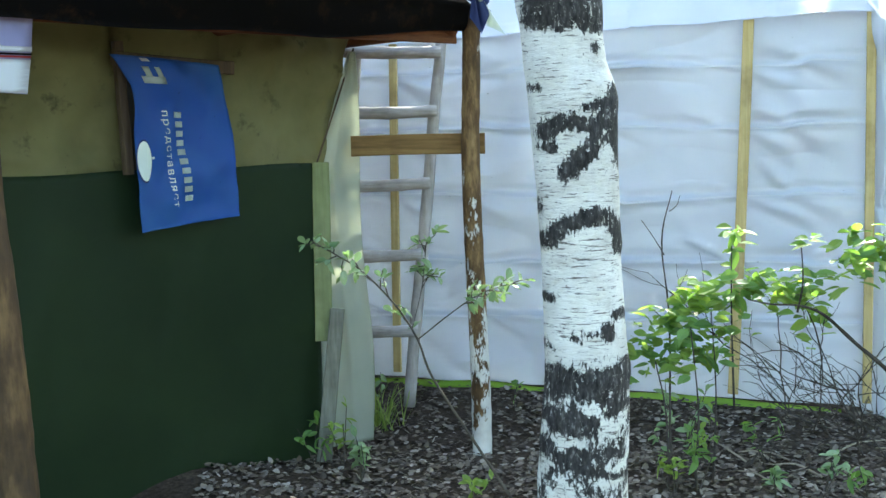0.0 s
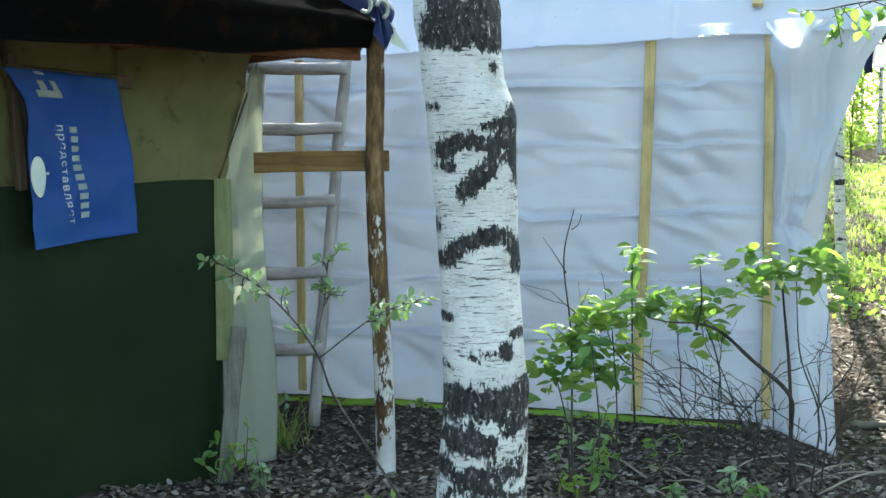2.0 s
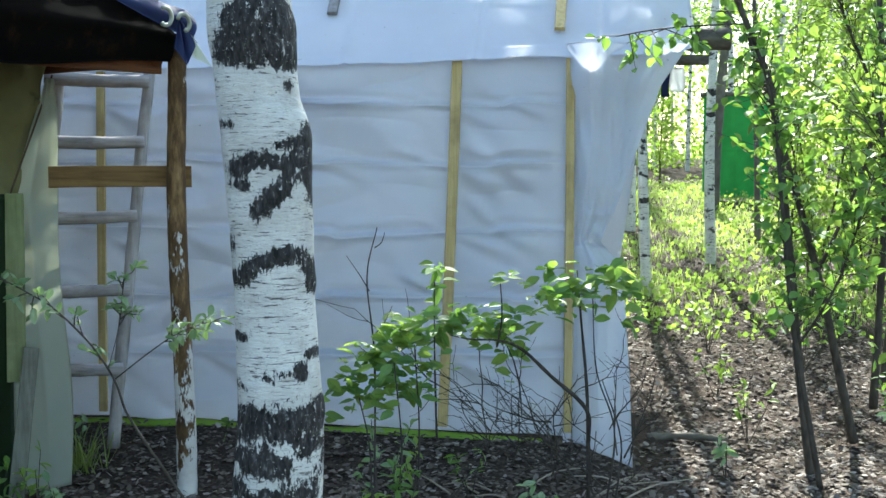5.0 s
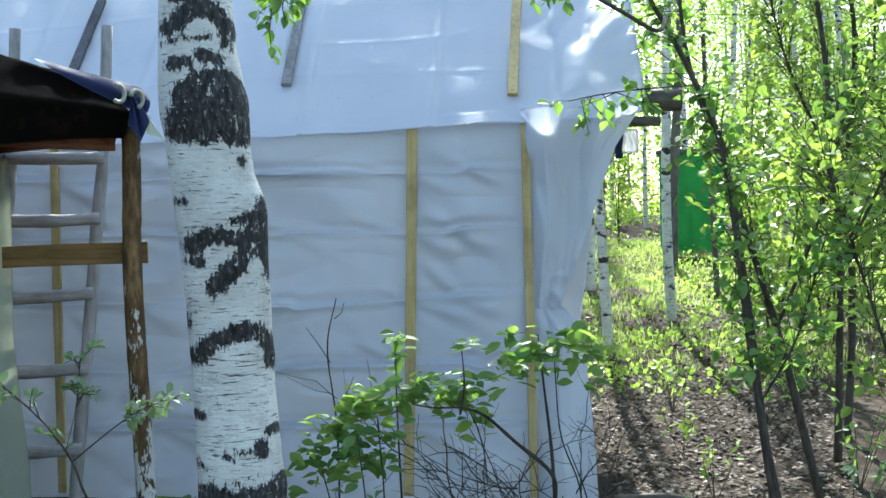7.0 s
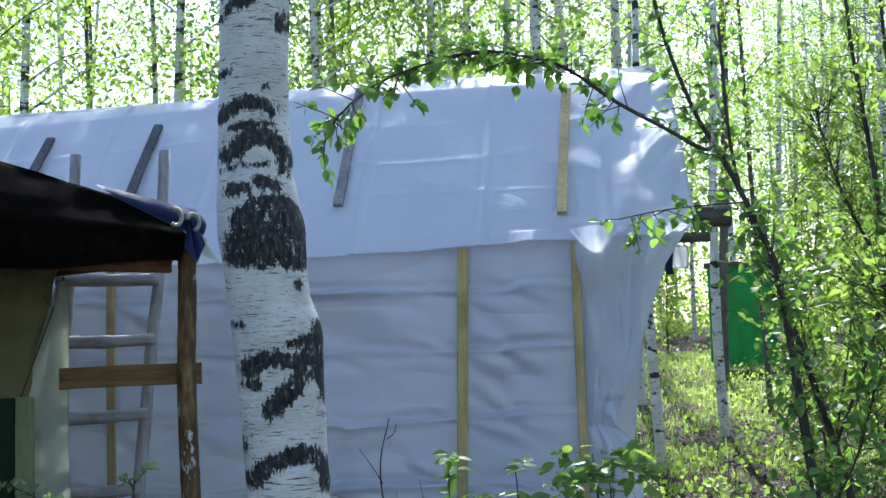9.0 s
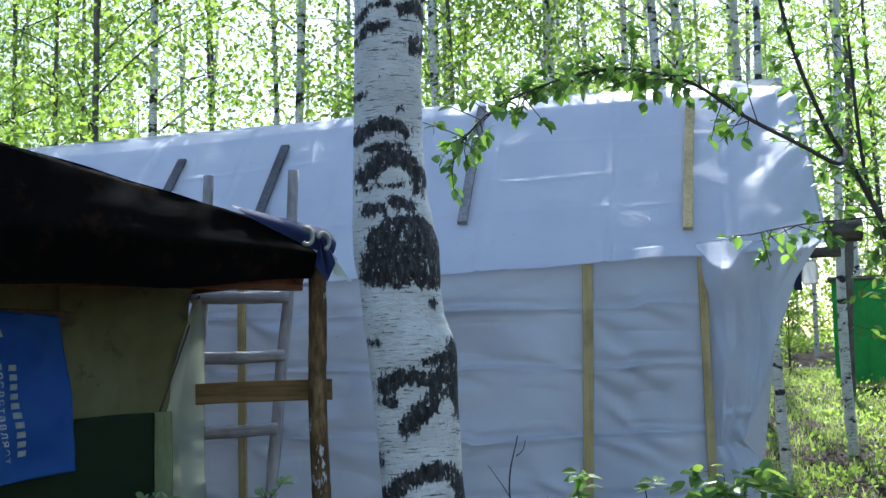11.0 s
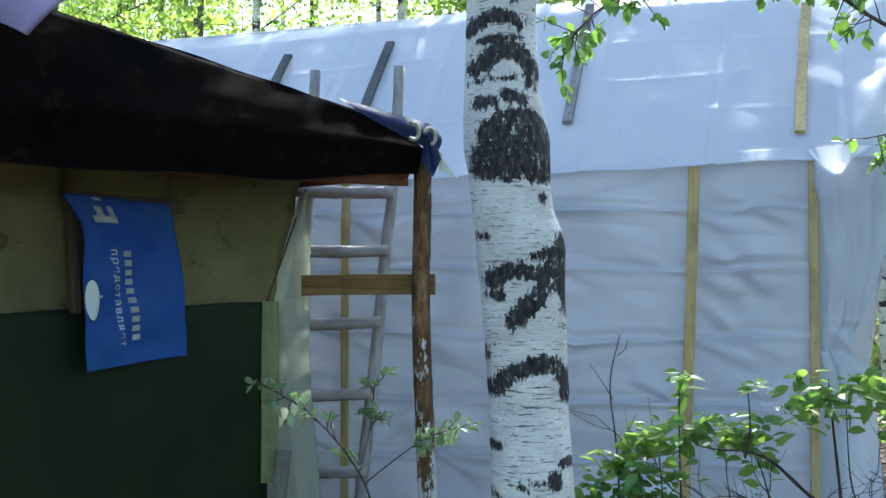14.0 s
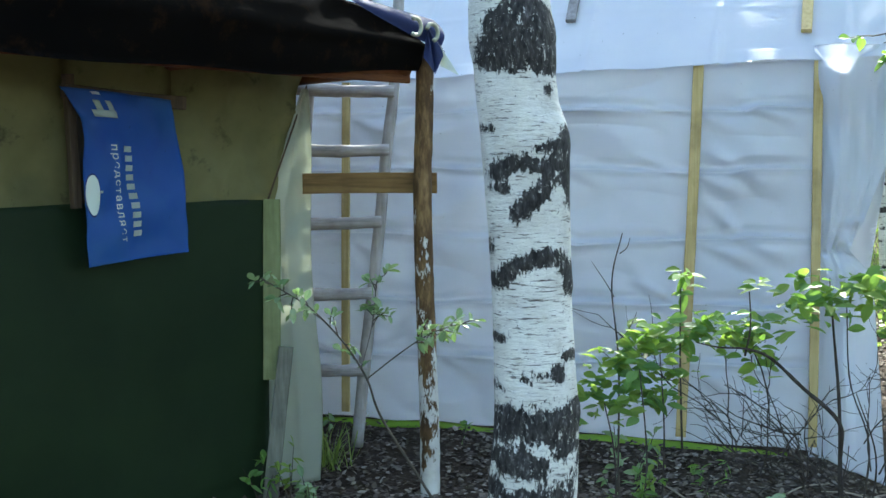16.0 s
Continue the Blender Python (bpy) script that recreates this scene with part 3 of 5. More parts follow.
def build_shed():
    rnd = random.Random(5)
    shed = thing("shed", (SC.x, SC.y, 0), "low shed clad in olive canvas and dark green tarpaulin", "shed")
    at = shed.location

    def canvas(a_of):
        def fn(u, v):
            z = 1.235 + 0.555 * v
            a = a_of(u, v)
            w = 0.03 * noise.noise(Vector((a * 3, z * 4, 1))) + 0.055 * (0.2 - abs(noise.noise(Vector((a * 5 + z * 3, z * 4 - a * 3, 21))))) + 0.012 * noise.noise(Vector((a * 9 + z * 5, z * 7 - a * 4, 3)))
            w += 0.014 * (abs(math.sin(16 * (a * 0.7 + (z - 1.74) * (0.8 + a)))) - 0.4) * max(0.0, 1 - abs(a - 0.12) * 2.2) * max(0.0, (z - 1.3) / 0.45)
            return shed_at(a, z, w + 0.004) - at
        return fn

    part("canvas_panel", sheet(canvas(lambda u, v: 0.90 + 1.9 * u), 120, 50), M_CANVAS, shed, "stained olive canvas panel")
    part("canvas_panel", sheet(canvas(lambda u, v: -0.05 - 0.165 * v + (0.545 + 0.165 * v) * u), 80, 70), M_CANVAS, shed, "creased olive canvas panel")

    part("header_cloth", sheet(lambda u, v: shed_at(0.46 + 0.48 * u, 1.655 + 0.14 * v, 0.008) - at, 8, 4), M_CANVAS, shed)

    def tarp(u, v):
        a = -0.01 + 2.9 * u
        zb = -0.06
        z = zb + (1.252 + 0.004 * math.sin(a * 9) - zb) * v
        w = 0.012 * noise.noise(Vector((a * 1.5 + z, z * 1.2, 6))) + 0.006 * noise.noise(Vector((a * 6 + z * 2.5, z * 1.4, 7)))
        return shed_at(a, z, w + 0.022) - at

    part("green_tarpaulin", sheet(tarp, 110, 50), M_GREEN, shed, "smooth dark green tarpaulin")

    def pale(u, v):
        z = 0.0 + 1.72 * v
        xl = -0.50 if z < 1.22 else -0.50 + 0.14 * (z - 1.22) / 0.5
        xr = -0.295 - 0.035 * max(0, z - 0.5) + 0.012 * math.sin(z * 5)
        k = xl + (xr - xl) * u
        y = 5.225 + (k + 0.515) * 0.62 + 0.022 * (abs(math.sin(u * 5 + z * 0.9)) - 0.5) * (1.3 - 0.6 * v) + 0.012 * noise.noise(Vector((u * 3, z * 3, 2)))
        return Vector((k, y, z + 0.02 * (1 - v))) - at

    part("corner_drape", sheet(pale, 30, 70), M_PALE, shed, "pale greenish sheet hanging at the corner")
    part("seam_cord", tube(bmesh.new(), smooth_line(local(shed, (shed_at(0.0, 1.25, 0.03), shed_at(-0.115, 1.5, 0.034), shed_at(-0.225, 1.735, 0.03))), 5), 0.004, 0.004, 6), M_DARKWOOD, shed)
    part("corner_board", board(*local(shed, ((-0.483, 5.19, 0.50), (-0.476, 5.19, 1.255))), 0.072, 0.022, (0.1, -1, 0), rnd=rnd), M_GREENBOARD, shed, "green painted corner board", smooth=False)
    part("prop_board", board(*local(shed, ((-0.487, 5.10, 0.0), (-0.420, 5.17, 0.64))), 0.062, 0.028, (0.1, -1, 0), rnd=rnd), M_GREYBOARD, shed, "grey weathered board leaning at the corner", smooth=False)
    part("window_strip", board(shed_at(0.90, 1.24, 0.035) - at, shed_at(0.925, 1.72, 0.035) - at, 0.035, 0.03, SN, rnd=rnd), M_DARKWOOD, shed, "brown wooden strip beside the opening", smooth=False)
    part("header_batten", board(shed_at(0.43, 1.635, 0.05) - at, shed_at(0.955, 1.66, 0.05) - at, 0.05, 0.028, SN, rnd=rnd), M_DARKWOOD, shed, "dark batten", smooth=False)

    # closed body behind the cladding, with the window hole left open
    inner = bmesh.new()
    cr = [shed_at(a, 0, o) for a, o in ((-0.02, -0.08), (2.9, -0.02), (2.9, -1.9), (-0.02, -1.9))]
    lo = [inner.verts.new(p + Vector((0, 0, -0.1)) - at) for p in cr]
    hi = [inner.verts.new(p + Vector((0, 0, 1.87)) - at) for p in cr]
    for i in (1, 2, 3):
        inner.faces.new((lo[i], lo[(i + 1) % 4], hi[(i + 1) % 4], hi[i]))
    part("body", inner, M_DARKWOOD, shed, smooth=False)

    # roof: an old banner, dark side out, over a pole frame
    RT = Vector((0.15, 5.185, 0))

    def top_z(a):
        return 1.975 + 0.148 * a

    def fascia(u, v):
        a = 0.0 + 3.2 * u
        zb = 1.785 - 0.055 * min(1, a / 0.8) + 0.006 * math.sin(a * 7)
        z = zb + (top_z(a) - zb) * v
        w = 0.07 * math.sin(math.pi * (v * 0.85 + 0.1)) * min(1, 0.3 + a) + 0.03 * noise.noise(Vector((a * 1.6, v * 1.5, 3))) + 0.012 * noise.noise(Vector((a * 5 + v * 2, v * 3, 13))) + 0.018 * math.exp(-((v - 0.55 + 0.1 * a) / 0.1) ** 2)
        p = RT + SE * a + SN * (w - 0.03)
        return Vector((p.x, p.y, z)) - at

    part("roof_banner", sheet(fascia, 130, 26, 0.004), M_BLACK, shed, "black back of a banner used as roofing")

    def top(u, v):
        a = -0.02 + 3.22 * u
        p = RT + SE * a - SN * (0.03 + 2.4 * v)
        return Vector((p.x, p.y, top_z(a) + 0.005 - 0.10 * v + 0.01 * noise.noise(Vector((a * 3, v * 5, 0))))) - at

    part("roof_sheet", sheet(top, 60, 20, 0.004), M_BLACK, shed)

    def soffit(a0, a1, o, z0, z1):
        p, q = RT + SE * a0 - SN * o, RT + SE * a1 - SN * o
        zc = (z0 + z1) / 2
        return board(Vector((p.x, p.y, zc)) - at, Vector((q.x, q.y, zc)) - at, z1 - z0, 0.025, SN, rnd=rnd)

    # Reddish board colour also stands in for the glow through the banner's lower edge.
    part("eave_board", soffit(0.02, 3.0, 0.06, 1.735, 1.86), M_SOFFIT, shed, "reddish brown eave board, also light glowing through the banner", smooth=False)
    for a in (0.06, 0.9, 1.8, 2.7):
        p = RT + SE * a
        part("rafter", tube(bmesh.new(), smooth_line(local(shed, (Vector((p.x, p.y, 1.80)) - SN * 0.03, Vector((p.x, p.y, 1.78)) - SN * 1.2, Vector((p.x, p.y, 1.76)) - SN * 2.3)), 3), 0.035, 0.032, 8, 0.05, rnd), M_SOFFIT, shed, "orange-brown pole rafter")

    def navy(u, v):
        a = 0.50 - 0.56 * u
        drop = (0.01 + 0.115 * u ** 0.8) * v
        p = RT + SE * a + SN * (0.012 + 0.045 * math.sin(math.pi * v) * u + 0.03 * v)
        return Vector((p.x, p.y, top_z(a) + 0.02 * u - drop + 0.012)) - at

    flap = part("roof_flap", sheet(navy, 24, 10), M_NAVY, shed, "navy printed edge of the banner folded over")
    for a, w, ang in ((0.13, 0.03, 0.5), (0.03, 0.022, -0.3)):
        ring = []
        for k in range(15):
            an = 0.6 + 4.2 * k / 14
            p = RT + SE * (a + 0.034 * math.cos(an + ang)) + SN * 0.085
            ring.append(Vector((p.x, p.y, top_z(a) - 0.045 + 0.034 * math.sin(an + ang))) - at)
        part("print_shape", tube(bmesh.new(), ring, 0.009, 0.009, 5), M_OLDPRINT, flap, "faded pale print")

    def corner(pa, pb, pc):
        pa, pb, pc = Vector(pa), Vector(pb), Vector(pc)
        return lambda u, v: pa.lerp(pb.lerp(pc, u), v) + Vector((0, 0.012 * math.sin(5 * u + 3 * v), 0)) - at

    part("roof_flap", sheet(corner((0.17, 5.10, 1.96), (0.155, 5.08, 1.83), (0.205, 5.10, 1.765)), 6, 8), M_NAVY, shed, "navy hanging corner")
    part("roof_flap", sheet(corner((0.165, 5.12, 1.965), (0.205, 5.115, 1.77), (0.245, 5.13, 1.86)), 6, 8), M_NAVY, shed)
    part("roof_flap", sheet(corner((0.215, 5.14, 1.90), (0.225, 5.13, 1.80), (0.305, 5.16, 1.765)), 6, 8), M_PALEPRINT, shed, "pale green hanging corner")

    # banner end hanging over the eave
    def hang(u, v):
        z = 2.245 - 0.735 * v
        xr = -0.945 - 0.24 * min(1.0, v / 0.32) ** 0.8 + 0.012 * math.sin(v * 6) - 0.10 * max(0.0, v - 0.82)
        k = xr - 0.62 * u
        y = 3.87 - 0.10 * v + 0.03 * math.sin(u * 8 + v * 3) - 0.45 * u
        return Vector((k, y, z + 0.05 * u * (v > 0.9))) - at

    hanging = part("hanging_banner", sheet(hang, 24, 40), M_LILAC, shed, "blue and lilac banner end hanging over the eave")

    def stripe(v0, v1):
        return lambda u, v: hang(u, v0 + (v1 - v0) * v) + Vector((0.004, -0.006, 0))

    part("stripe", sheet(stripe(0.805, 0.825), 20, 2, 0.001), M_WHITEPRINT, hanging, "white stripe")
    part("stripe", sheet(stripe(0.832, 0.84), 20, 2, 0.001), M_BLACK, hanging, "black stripe")
    part("stripe", sheet(stripe(0.843, 0.851), 20, 2, 0.001), M_REDPRINT, hanging, "red stripe")
    part("stripe", sheet(stripe(0.858, 0.998), 20, 8, 0.001), M_WHITEPRINT, hanging, "white lower part")
    return shed


SHED = build_shed()


def build_posts():
    rnd = random.Random(8)
    post = thing("roof_post", (0.165, 5.25, 0), "peeling birch pole holding up the shed roof", "post", "roof posts")
    bm = tube(bmesh.new(), smooth_line(((0.018, 0, -0.08), (0.016, 0, 0.25), (0.006, 0, 0.6), (-0.006, 0, 0.95), (-0.012, 0, 1.3), (-0.004, 0, 1.6), (0.0, 0, 1.9)), 8), 0.043, 0.037, 18, 0.035, rnd)
    part("pole", bm, M_POST, post)
    post2 = thing("roof_post", (-1.325, 3.78, 0), "leaning birch pole with brown peeling bark", "post", "roof posts")
    bm = tube(bmesh.new(), smooth_line(((0.045, 0, -0.1), (0.02, 0, 0.35), (0.0, 0, 0.8), (-0.03, 0, 1.2), (-0.06, 0, 2.0)), 8), 0.068, 0.055, 18, 0.04, rnd)
    part("pole", bm, M_POST_BROWN, post2)
    bm = board((-0.355, 5.302, 1.318), (0.216, 5.302, 1.320), 0.088, 0.028, (0, -1, 0), rnd=rnd)
    ob = part("cross_plank", bm, M_PLANK, None, smooth=False)
    tagged(ob, "brown sawn plank nailed between the post and shed", "plank")


build_posts()


def build_ladder():
    rnd = random.Random(4)
    lad = thing("ladder", (-0.2, 5.85, 0.1), "homemade ladder of barked grey poles leaning on the tent", "ladder")

    def yy(z):
        return 5.84 + 0.055 * z

    def rail(pts):
        return tube(bmesh.new(), smooth_line(local(lad, [(x, yy(z), z) for x, z in pts]), 6), 0.030, 0.026, 12, 0.05, rnd)

    part("rail", rail(((-0.150, 0.06), (-0.113, 0.44), (-0.072, 0.8), (-0.036, 1.13), (-0.003, 1.47), (0.034, 1.78), (0.068, 2.36))), M_LADDER, lad)
    part("rail", rail(((-0.535, 0.06), (-0.50, 0.44), (-0.465, 0.8), (-0.43, 1.13), (-0.395, 1.47), (-0.366, 1.78), (-0.337, 2.34))), M_LADDER, lad)
    for z, xr, dz in ((1.752, 0.035, 0.006), (1.470, 0.010, 0.0), (1.128, -0.028, -0.004), (0.795, -0.063, 0.0), (0.437, -0.098, 0.006)):
        xl = xr - 0.46
        bm = tube(bmesh.new(), smooth_line(local(lad, [(xl, yy(z) - 0.045, z + dz), ((xl + xr) / 2, yy(z) - 0.048, z - 0.006), (xr, yy(z) - 0.045, z - dz)]), 6), 0.031, 0.028, 12, 0.06, rnd)
        part("rung", bm, M_RUNG, lad)


build_ladder()


def build_poster():
    rnd = random.Random(2)
    base = shed_at(0.66, 1.66, 0.09)
    ban = thing("banner", base, "blue printed circus banner hung sideways from a batten", "banner")

    def fn(u, v):
        # u from the left edge to the right, v from the top down
        al = 0.993 - 0.074 * min(1.0, v / 0.17) ** 0.7 - 0.012 * v
        ar = 0.51 - 0.042 * min(1.0, v / 0.3)
        a = al + (ar - al) * u
        zt, zl = 1.671 - 0.028 * u, 1.03 + 0.034 * u
        z = zt + (zl - zt) * v
        off = 0.085 + 0.02 * v + 0.016 * math.sin(u * 5 + v * 2) + 0.016 * math.sin(v * 7 + u * 3) * (1 - v) + 0.02 * noise.noise(Vector((u * 4, v * 5, 2)))
        return shed_at(a, z, off) - base

    cloth_part = part("sheet", sheet(fn, 40, 50, 0.002), M_BLUE, ban)

    def proud(u, v, h=0.0025):
        e = 0.01
        p = fn(u, v)
        n = (fn(u, v + e) - p).cross(fn(u + e, v) - p).normalized()
        if n.dot(SN) < 0:
            n = -n
        return p + n * h

    def patch(u0, v0, u1, v1, mat, name="print_bar", nu=2, nv=4):
        part(name, sheet(lambda a, b: proud(u0 + (u1 - u0) * a, v0 + (v1 - v0) * b), nu, nv, 0.0006), mat, cloth_part)

    # ten bars for the large line
    for k in range(10):
        v0 = 0.315 + 0.0565 * k
        du = 0.085 * (k / 9)
        patch(0.395 + du, v0, 0.48 + du, v0 + 0.036, M_PALEPRINT)
    # the line that can be read
    fo = bpy.data.curves.new("text", "FONT")
    fo.body = "представляет"
    fo.size = 1.0
    fo.space_character = 1.25
    tmp = bpy.data.objects.new("text", fo)
    scene.collection.objects.link(tmp)
    bpy.context.view_layer.update()
    me = bpy.data.meshes.new_from_object(tmp.evaluated_get(bpy.context.evaluated_depsgraph_get()))
    bpy.data.objects.remove(tmp)
    xs = [v.co.x for v in me.vertices]
    x0, x1 = min(xs), max(xs)
    for v in me.vertices:
        k = (v.co.x - x0) / (x1 - x0)
        v.co = proud(0.270 + 0.10 * v.co.y + 0.080 * k, 0.310 + 0.575 * k)
    link("lettering", me, M_PALEPRINT, cloth_part, "pale lettering")
    # round emblem as a plain disc, and the cut letters at the top edge
    for r, m, h in ((1.0, M_NAVY, 0.003), (0.92, M_PALEPRINT, 0.005)):
        bm = bmesh.new()
        ring = [bm.verts.new(proud(0.075 + 0.075 * r * math.cos(t), 0.60 + 0.125 * r * math.sin(t), h)) for t in (2 * math.pi * i / 28 for i in range(28))]
        bm.faces.new(ring)
        part("emblem", bm, m, cloth_part, smooth=False)
    patch(0.075, 0.57, 0.10, 0.65, M_NAVY, "emblem_shape")
    patch(0.09, 0.575, 0.175, 0.59, M_PALEPRINT, "emblem_shape")
    patch(0.13, 0.115, 0.33, 0.155, M_PALEPRINT)
    patch(0.17, 0.06, 0.22, 0.115, M_PALEPRINT)
    patch(0.27, 0.06, 0.32, 0.115, M_PALEPRINT)
    patch(0.20, 0.012, 0.27, 0.03, M_WHITEPRINT)


build_poster()


# ---- big birch ----
def build_birch():
    tree = thing("birch_tree", (0.43, 3.65, ground_z(0.43, 3.65)), "white birch trunk with black bark scars", "tree")
    at = tree.location
    NA, NZ = 150, 620
    Z0, Z1 = -0.1, 4.6
    axis = ((-0.1, 0.44, 0.150), (0.33, 0.438, 0.134), (0.49, 0.448, 0.130), (0.66, 0.455, 0.125), (0.83, 0.447, 0.119), (1.0, 0.439, 0.116), (1.165, 0.432, 0.120), (1.33, 0.424, 0.124), (1.45, 0.418, 0.128), (1.50, 0.413, 0.127),
            (1.575, 0.395, 0.119), (1.656, 0.387, 0.118), (1.76, 0.38, 0.127), (1.85, 0.372, 0.119), (1.93, 0.365, 0.109), (2.1, 0.364, 0.102), (2.27, 0.368, 0.100), (2.53, 0.379, 0.105), (3.2, 0.38, 0.100), (4.7, 0.36, 0.09))

    def ax(z):
        for (za, xa, ra), (zb, xb, rb) in zip(axis, axis[1:]):
            if z <= zb:
                k = (z - za) / (zb - za)
                k = k * k * (3 - 2 * k) * 0.4 + k * 0.6
                return xa + (xb - xa) * k, ra + (rb - ra) * k
        return axis[-1][1:]

    # scars: half thickness, then points (turn from -1 at one edge of the near side to 1 at the other, height)
    eye_scars = ((0.022, ((-0.72, 1.371), (-0.31, 1.399), (0.23, 1.386))),
             (0.025, ((-0.32, 1.256), (0.1, 1.3), (0.46, 1.355), (0.8, 1.429))),
             (0.027, ((0.99, 1.475), (0.88, 1.412), (0.92, 1.354))),
             (0.013, ((0.96, 1.354), (0.94, 1.28))),
             (0.013, ((0.2, 1.435), (0.62, 1.448), (0.96, 1.478))),
             (0.012, ((-0.78, 1.325), (-0.57, 1.32))),
             (0.022, ((-0.88, 1.058), (-0.45, 1.098), (0.14, 1.127), (0.52, 1.13), (0.83, 1.093), (0.97, 1.038))))
    small_scars = ((0.010, ((0.68, 1.602), (0.75, 1.604))),
             (0.010, ((-0.97, 0.894), (-0.85, 0.893))),
             (0.013, ((0.69, 0.841), (0.97, 0.844))),
             (0.010, ((-0.37, 0.779), (-0.26, 0.775))),
             (0.017, ((0.48, 0.802), (0.5, 0.78))),
             (0.010, ((-1.03, 1.168), (-1.02, 1.145))),
             (0.008, ((-0.97, 0.755), (-0.86, 0.746))),
             (0.008, ((-0.13, 0.781), (0.29, 0.791))),
             (0.008, ((-0.96, 1.497), (-0.79, 1.494))))
    base_scars = ((0.037, ((-0.78, 0.657), (-0.25, 0.639), (0.29, 0.649), (0.87, 0.673))),
             (0.033, ((-0.76, 0.542), (-0.09, 0.522))),
             (0.023, ((-0.97, 0.457), (-0.69, 0.43))),
             (0.033, ((-0.3, 0.424), (0.09, 0.41))),
             (0.015, ((0.41, 0.563), (0.87, 0.579))),
             (0.018, ((0.46, 0.443), (0.72, 0.437))),
             (0.013, ((-0.91, 0.619), (-0.78, 0.601))),
             (0.012, ((0.23, 0.384), (0.74, 0.371))))
    high_scars = ((0.010, ((-0.9, 2.443), (-0.63, 2.474), (-0.14, 2.484))),
             (0.018, ((0.31, 2.462), (0.73, 2.483), (0.93, 2.459))),
             (0.022, ((0.71, 2.358), (0.91, 2.376))),
             (0.013, ((-0.9, 2.382), (-0.63, 2.412), (-0.18, 2.416))),
             (0.012, ((-1.01, 2.212), (-0.81, 2.217))),
             (0.018, ((-0.93, 2.091), (-0.62, 2.113), (-0.33, 2.131), (0.09, 2.121), (0.5, 2.108))),
             (0.010, ((-0.61, 2.057), (-0.16, 2.063), (0.37, 2.06))),
             (0.022, ((-0.74, 1.977), (-0.4, 2.001), (-0.12, 2.027), (0.25, 2.024), (0.65, 2.002), (0.88, 1.968))),
             (0.005, ((-0.85, 1.937), (-0.34, 1.944), (0.21, 1.949))),
             (0.013, ((0.61, 1.956), (0.7, 1.923))),
             (0.015, ((-0.68, 1.873), (-0.36, 1.88))),
             (0.017, ((-0.02, 1.897), (0.41, 1.887))),
             (0.007, ((0.27, 2.17), (0.4, 2.169))))
    collar_scars = ((0.040, ((-0.4, 1.779), (0.03, 1.813), (0.51, 1.813), (0.76, 1.771))),
             (0.043, ((-0.52, 1.712), (0.11, 1.729), (0.73, 1.696))),
             (0.028, ((-0.68, 1.692), (-0.15, 1.681), (0.73, 1.703))),
             (0.013, ((-0.77, 1.737), (-0.66, 1.705))))
    th = np.linspace(0, 2 * np.pi, NA, endpoint=False)
    zs = np.linspace(Z0, Z1, NZ + 1)
    vs, mk = [], []
    turn = np.sin(th)
    near = np.cos(th)
    for z in zs:
        cx, r = ax(float(z))
        m = np.full(NA, -1.0)
        for half, pts in eye_scars + small_scars + base_scars + high_scars + collar_scars:
            if not min(p[1] for p in pts) - half - 0.05 < z < max(p[1] for p in pts) + half + 0.05:
                continue
            for (ta, za), (tb, zb) in zip(pts, pts[1:]):
                bx, bz = (tb - ta) * r, zb - za
                k = np.clip(((turn - ta) * r * bx + (z - za) * bz) / (bx * bx + bz * bz), 0, 1)
                dist = np.hypot((turn - ta) * r - k * bx, z - za - k * bz)
                m = np.maximum(m, np.where(near < -0.15, -1.0, np.clip((half * 1.2 - dist) / 0.034, -1, 0.8)))
        # far side: scars of its own
        back = np.sin(z * 9 + 1.5 * np.sin(th)) - 0.75
        m = np.maximum(m, np.where(near < -0.1, back, -1.0))
        low = np.clip((0.74 - z) / 0.1, 0, 1) * (0.38 + 0.20 * np.sin(z * 41 + 2.5 * np.sin(th * 3)) + 0.35 * np.clip((z - 0.57) / 0.06, 0, 1))
        fac = np.clip(np.maximum(m * 1.0 + 0.42, np.where(near > -0.2, low, -0.6)), -0.6, 0.75)
        bump = 0.006 * np.clip(m, 0, 1)
        for i in range(NA):
            n1 = noise.noise(Vector((math.cos(th[i]) * 2, math.sin(th[i]) * 2, z * 3))) + 0.35 * noise.noise(Vector((math.cos(th[i]) * 6, math.sin(th[i]) * 6, z * 22)))
            rr = r * (1 + 0.02 * n1) + bump[i] * (0.6 + n1)
            vs.append((cx + rr * turn[i] - at.x, -rr * near[i], z - at.z))
            mk.append(float(fac[i]))
    fs = []
    for j in range(NZ):
        o = j * NA
        for i in range(NA):
            k = (i + 1) % NA
            fs.append((o + i, o + k, o + NA + k, o + NA + i))
    me = bpy.data.meshes.new("trunk")
    me.from_pydata(vs, [], fs)
    a = me.attributes.new("mark", "FLOAT", "POINT")
    a.data.foreach_set("value", mk)
    me.polygons.foreach_set("use_smooth", [True] * len(me.polygons))
    link("trunk", me, M_BIRCH, tree)
    rnd = random.Random(6)
    bm = bmesh.new()
    tube(bm, smooth_line(local(tree, ((0.42, 3.63, 2.47), (0.50, 3.60, 2.55), (0.62, 3.55, 2.68), (0.9, 3.5, 2.95))), 5), 0.022, 0.008, 8, 0.1, rnd)
    part("branch", bm, M_STEM, tree, "dark side branch")
    limbs = []
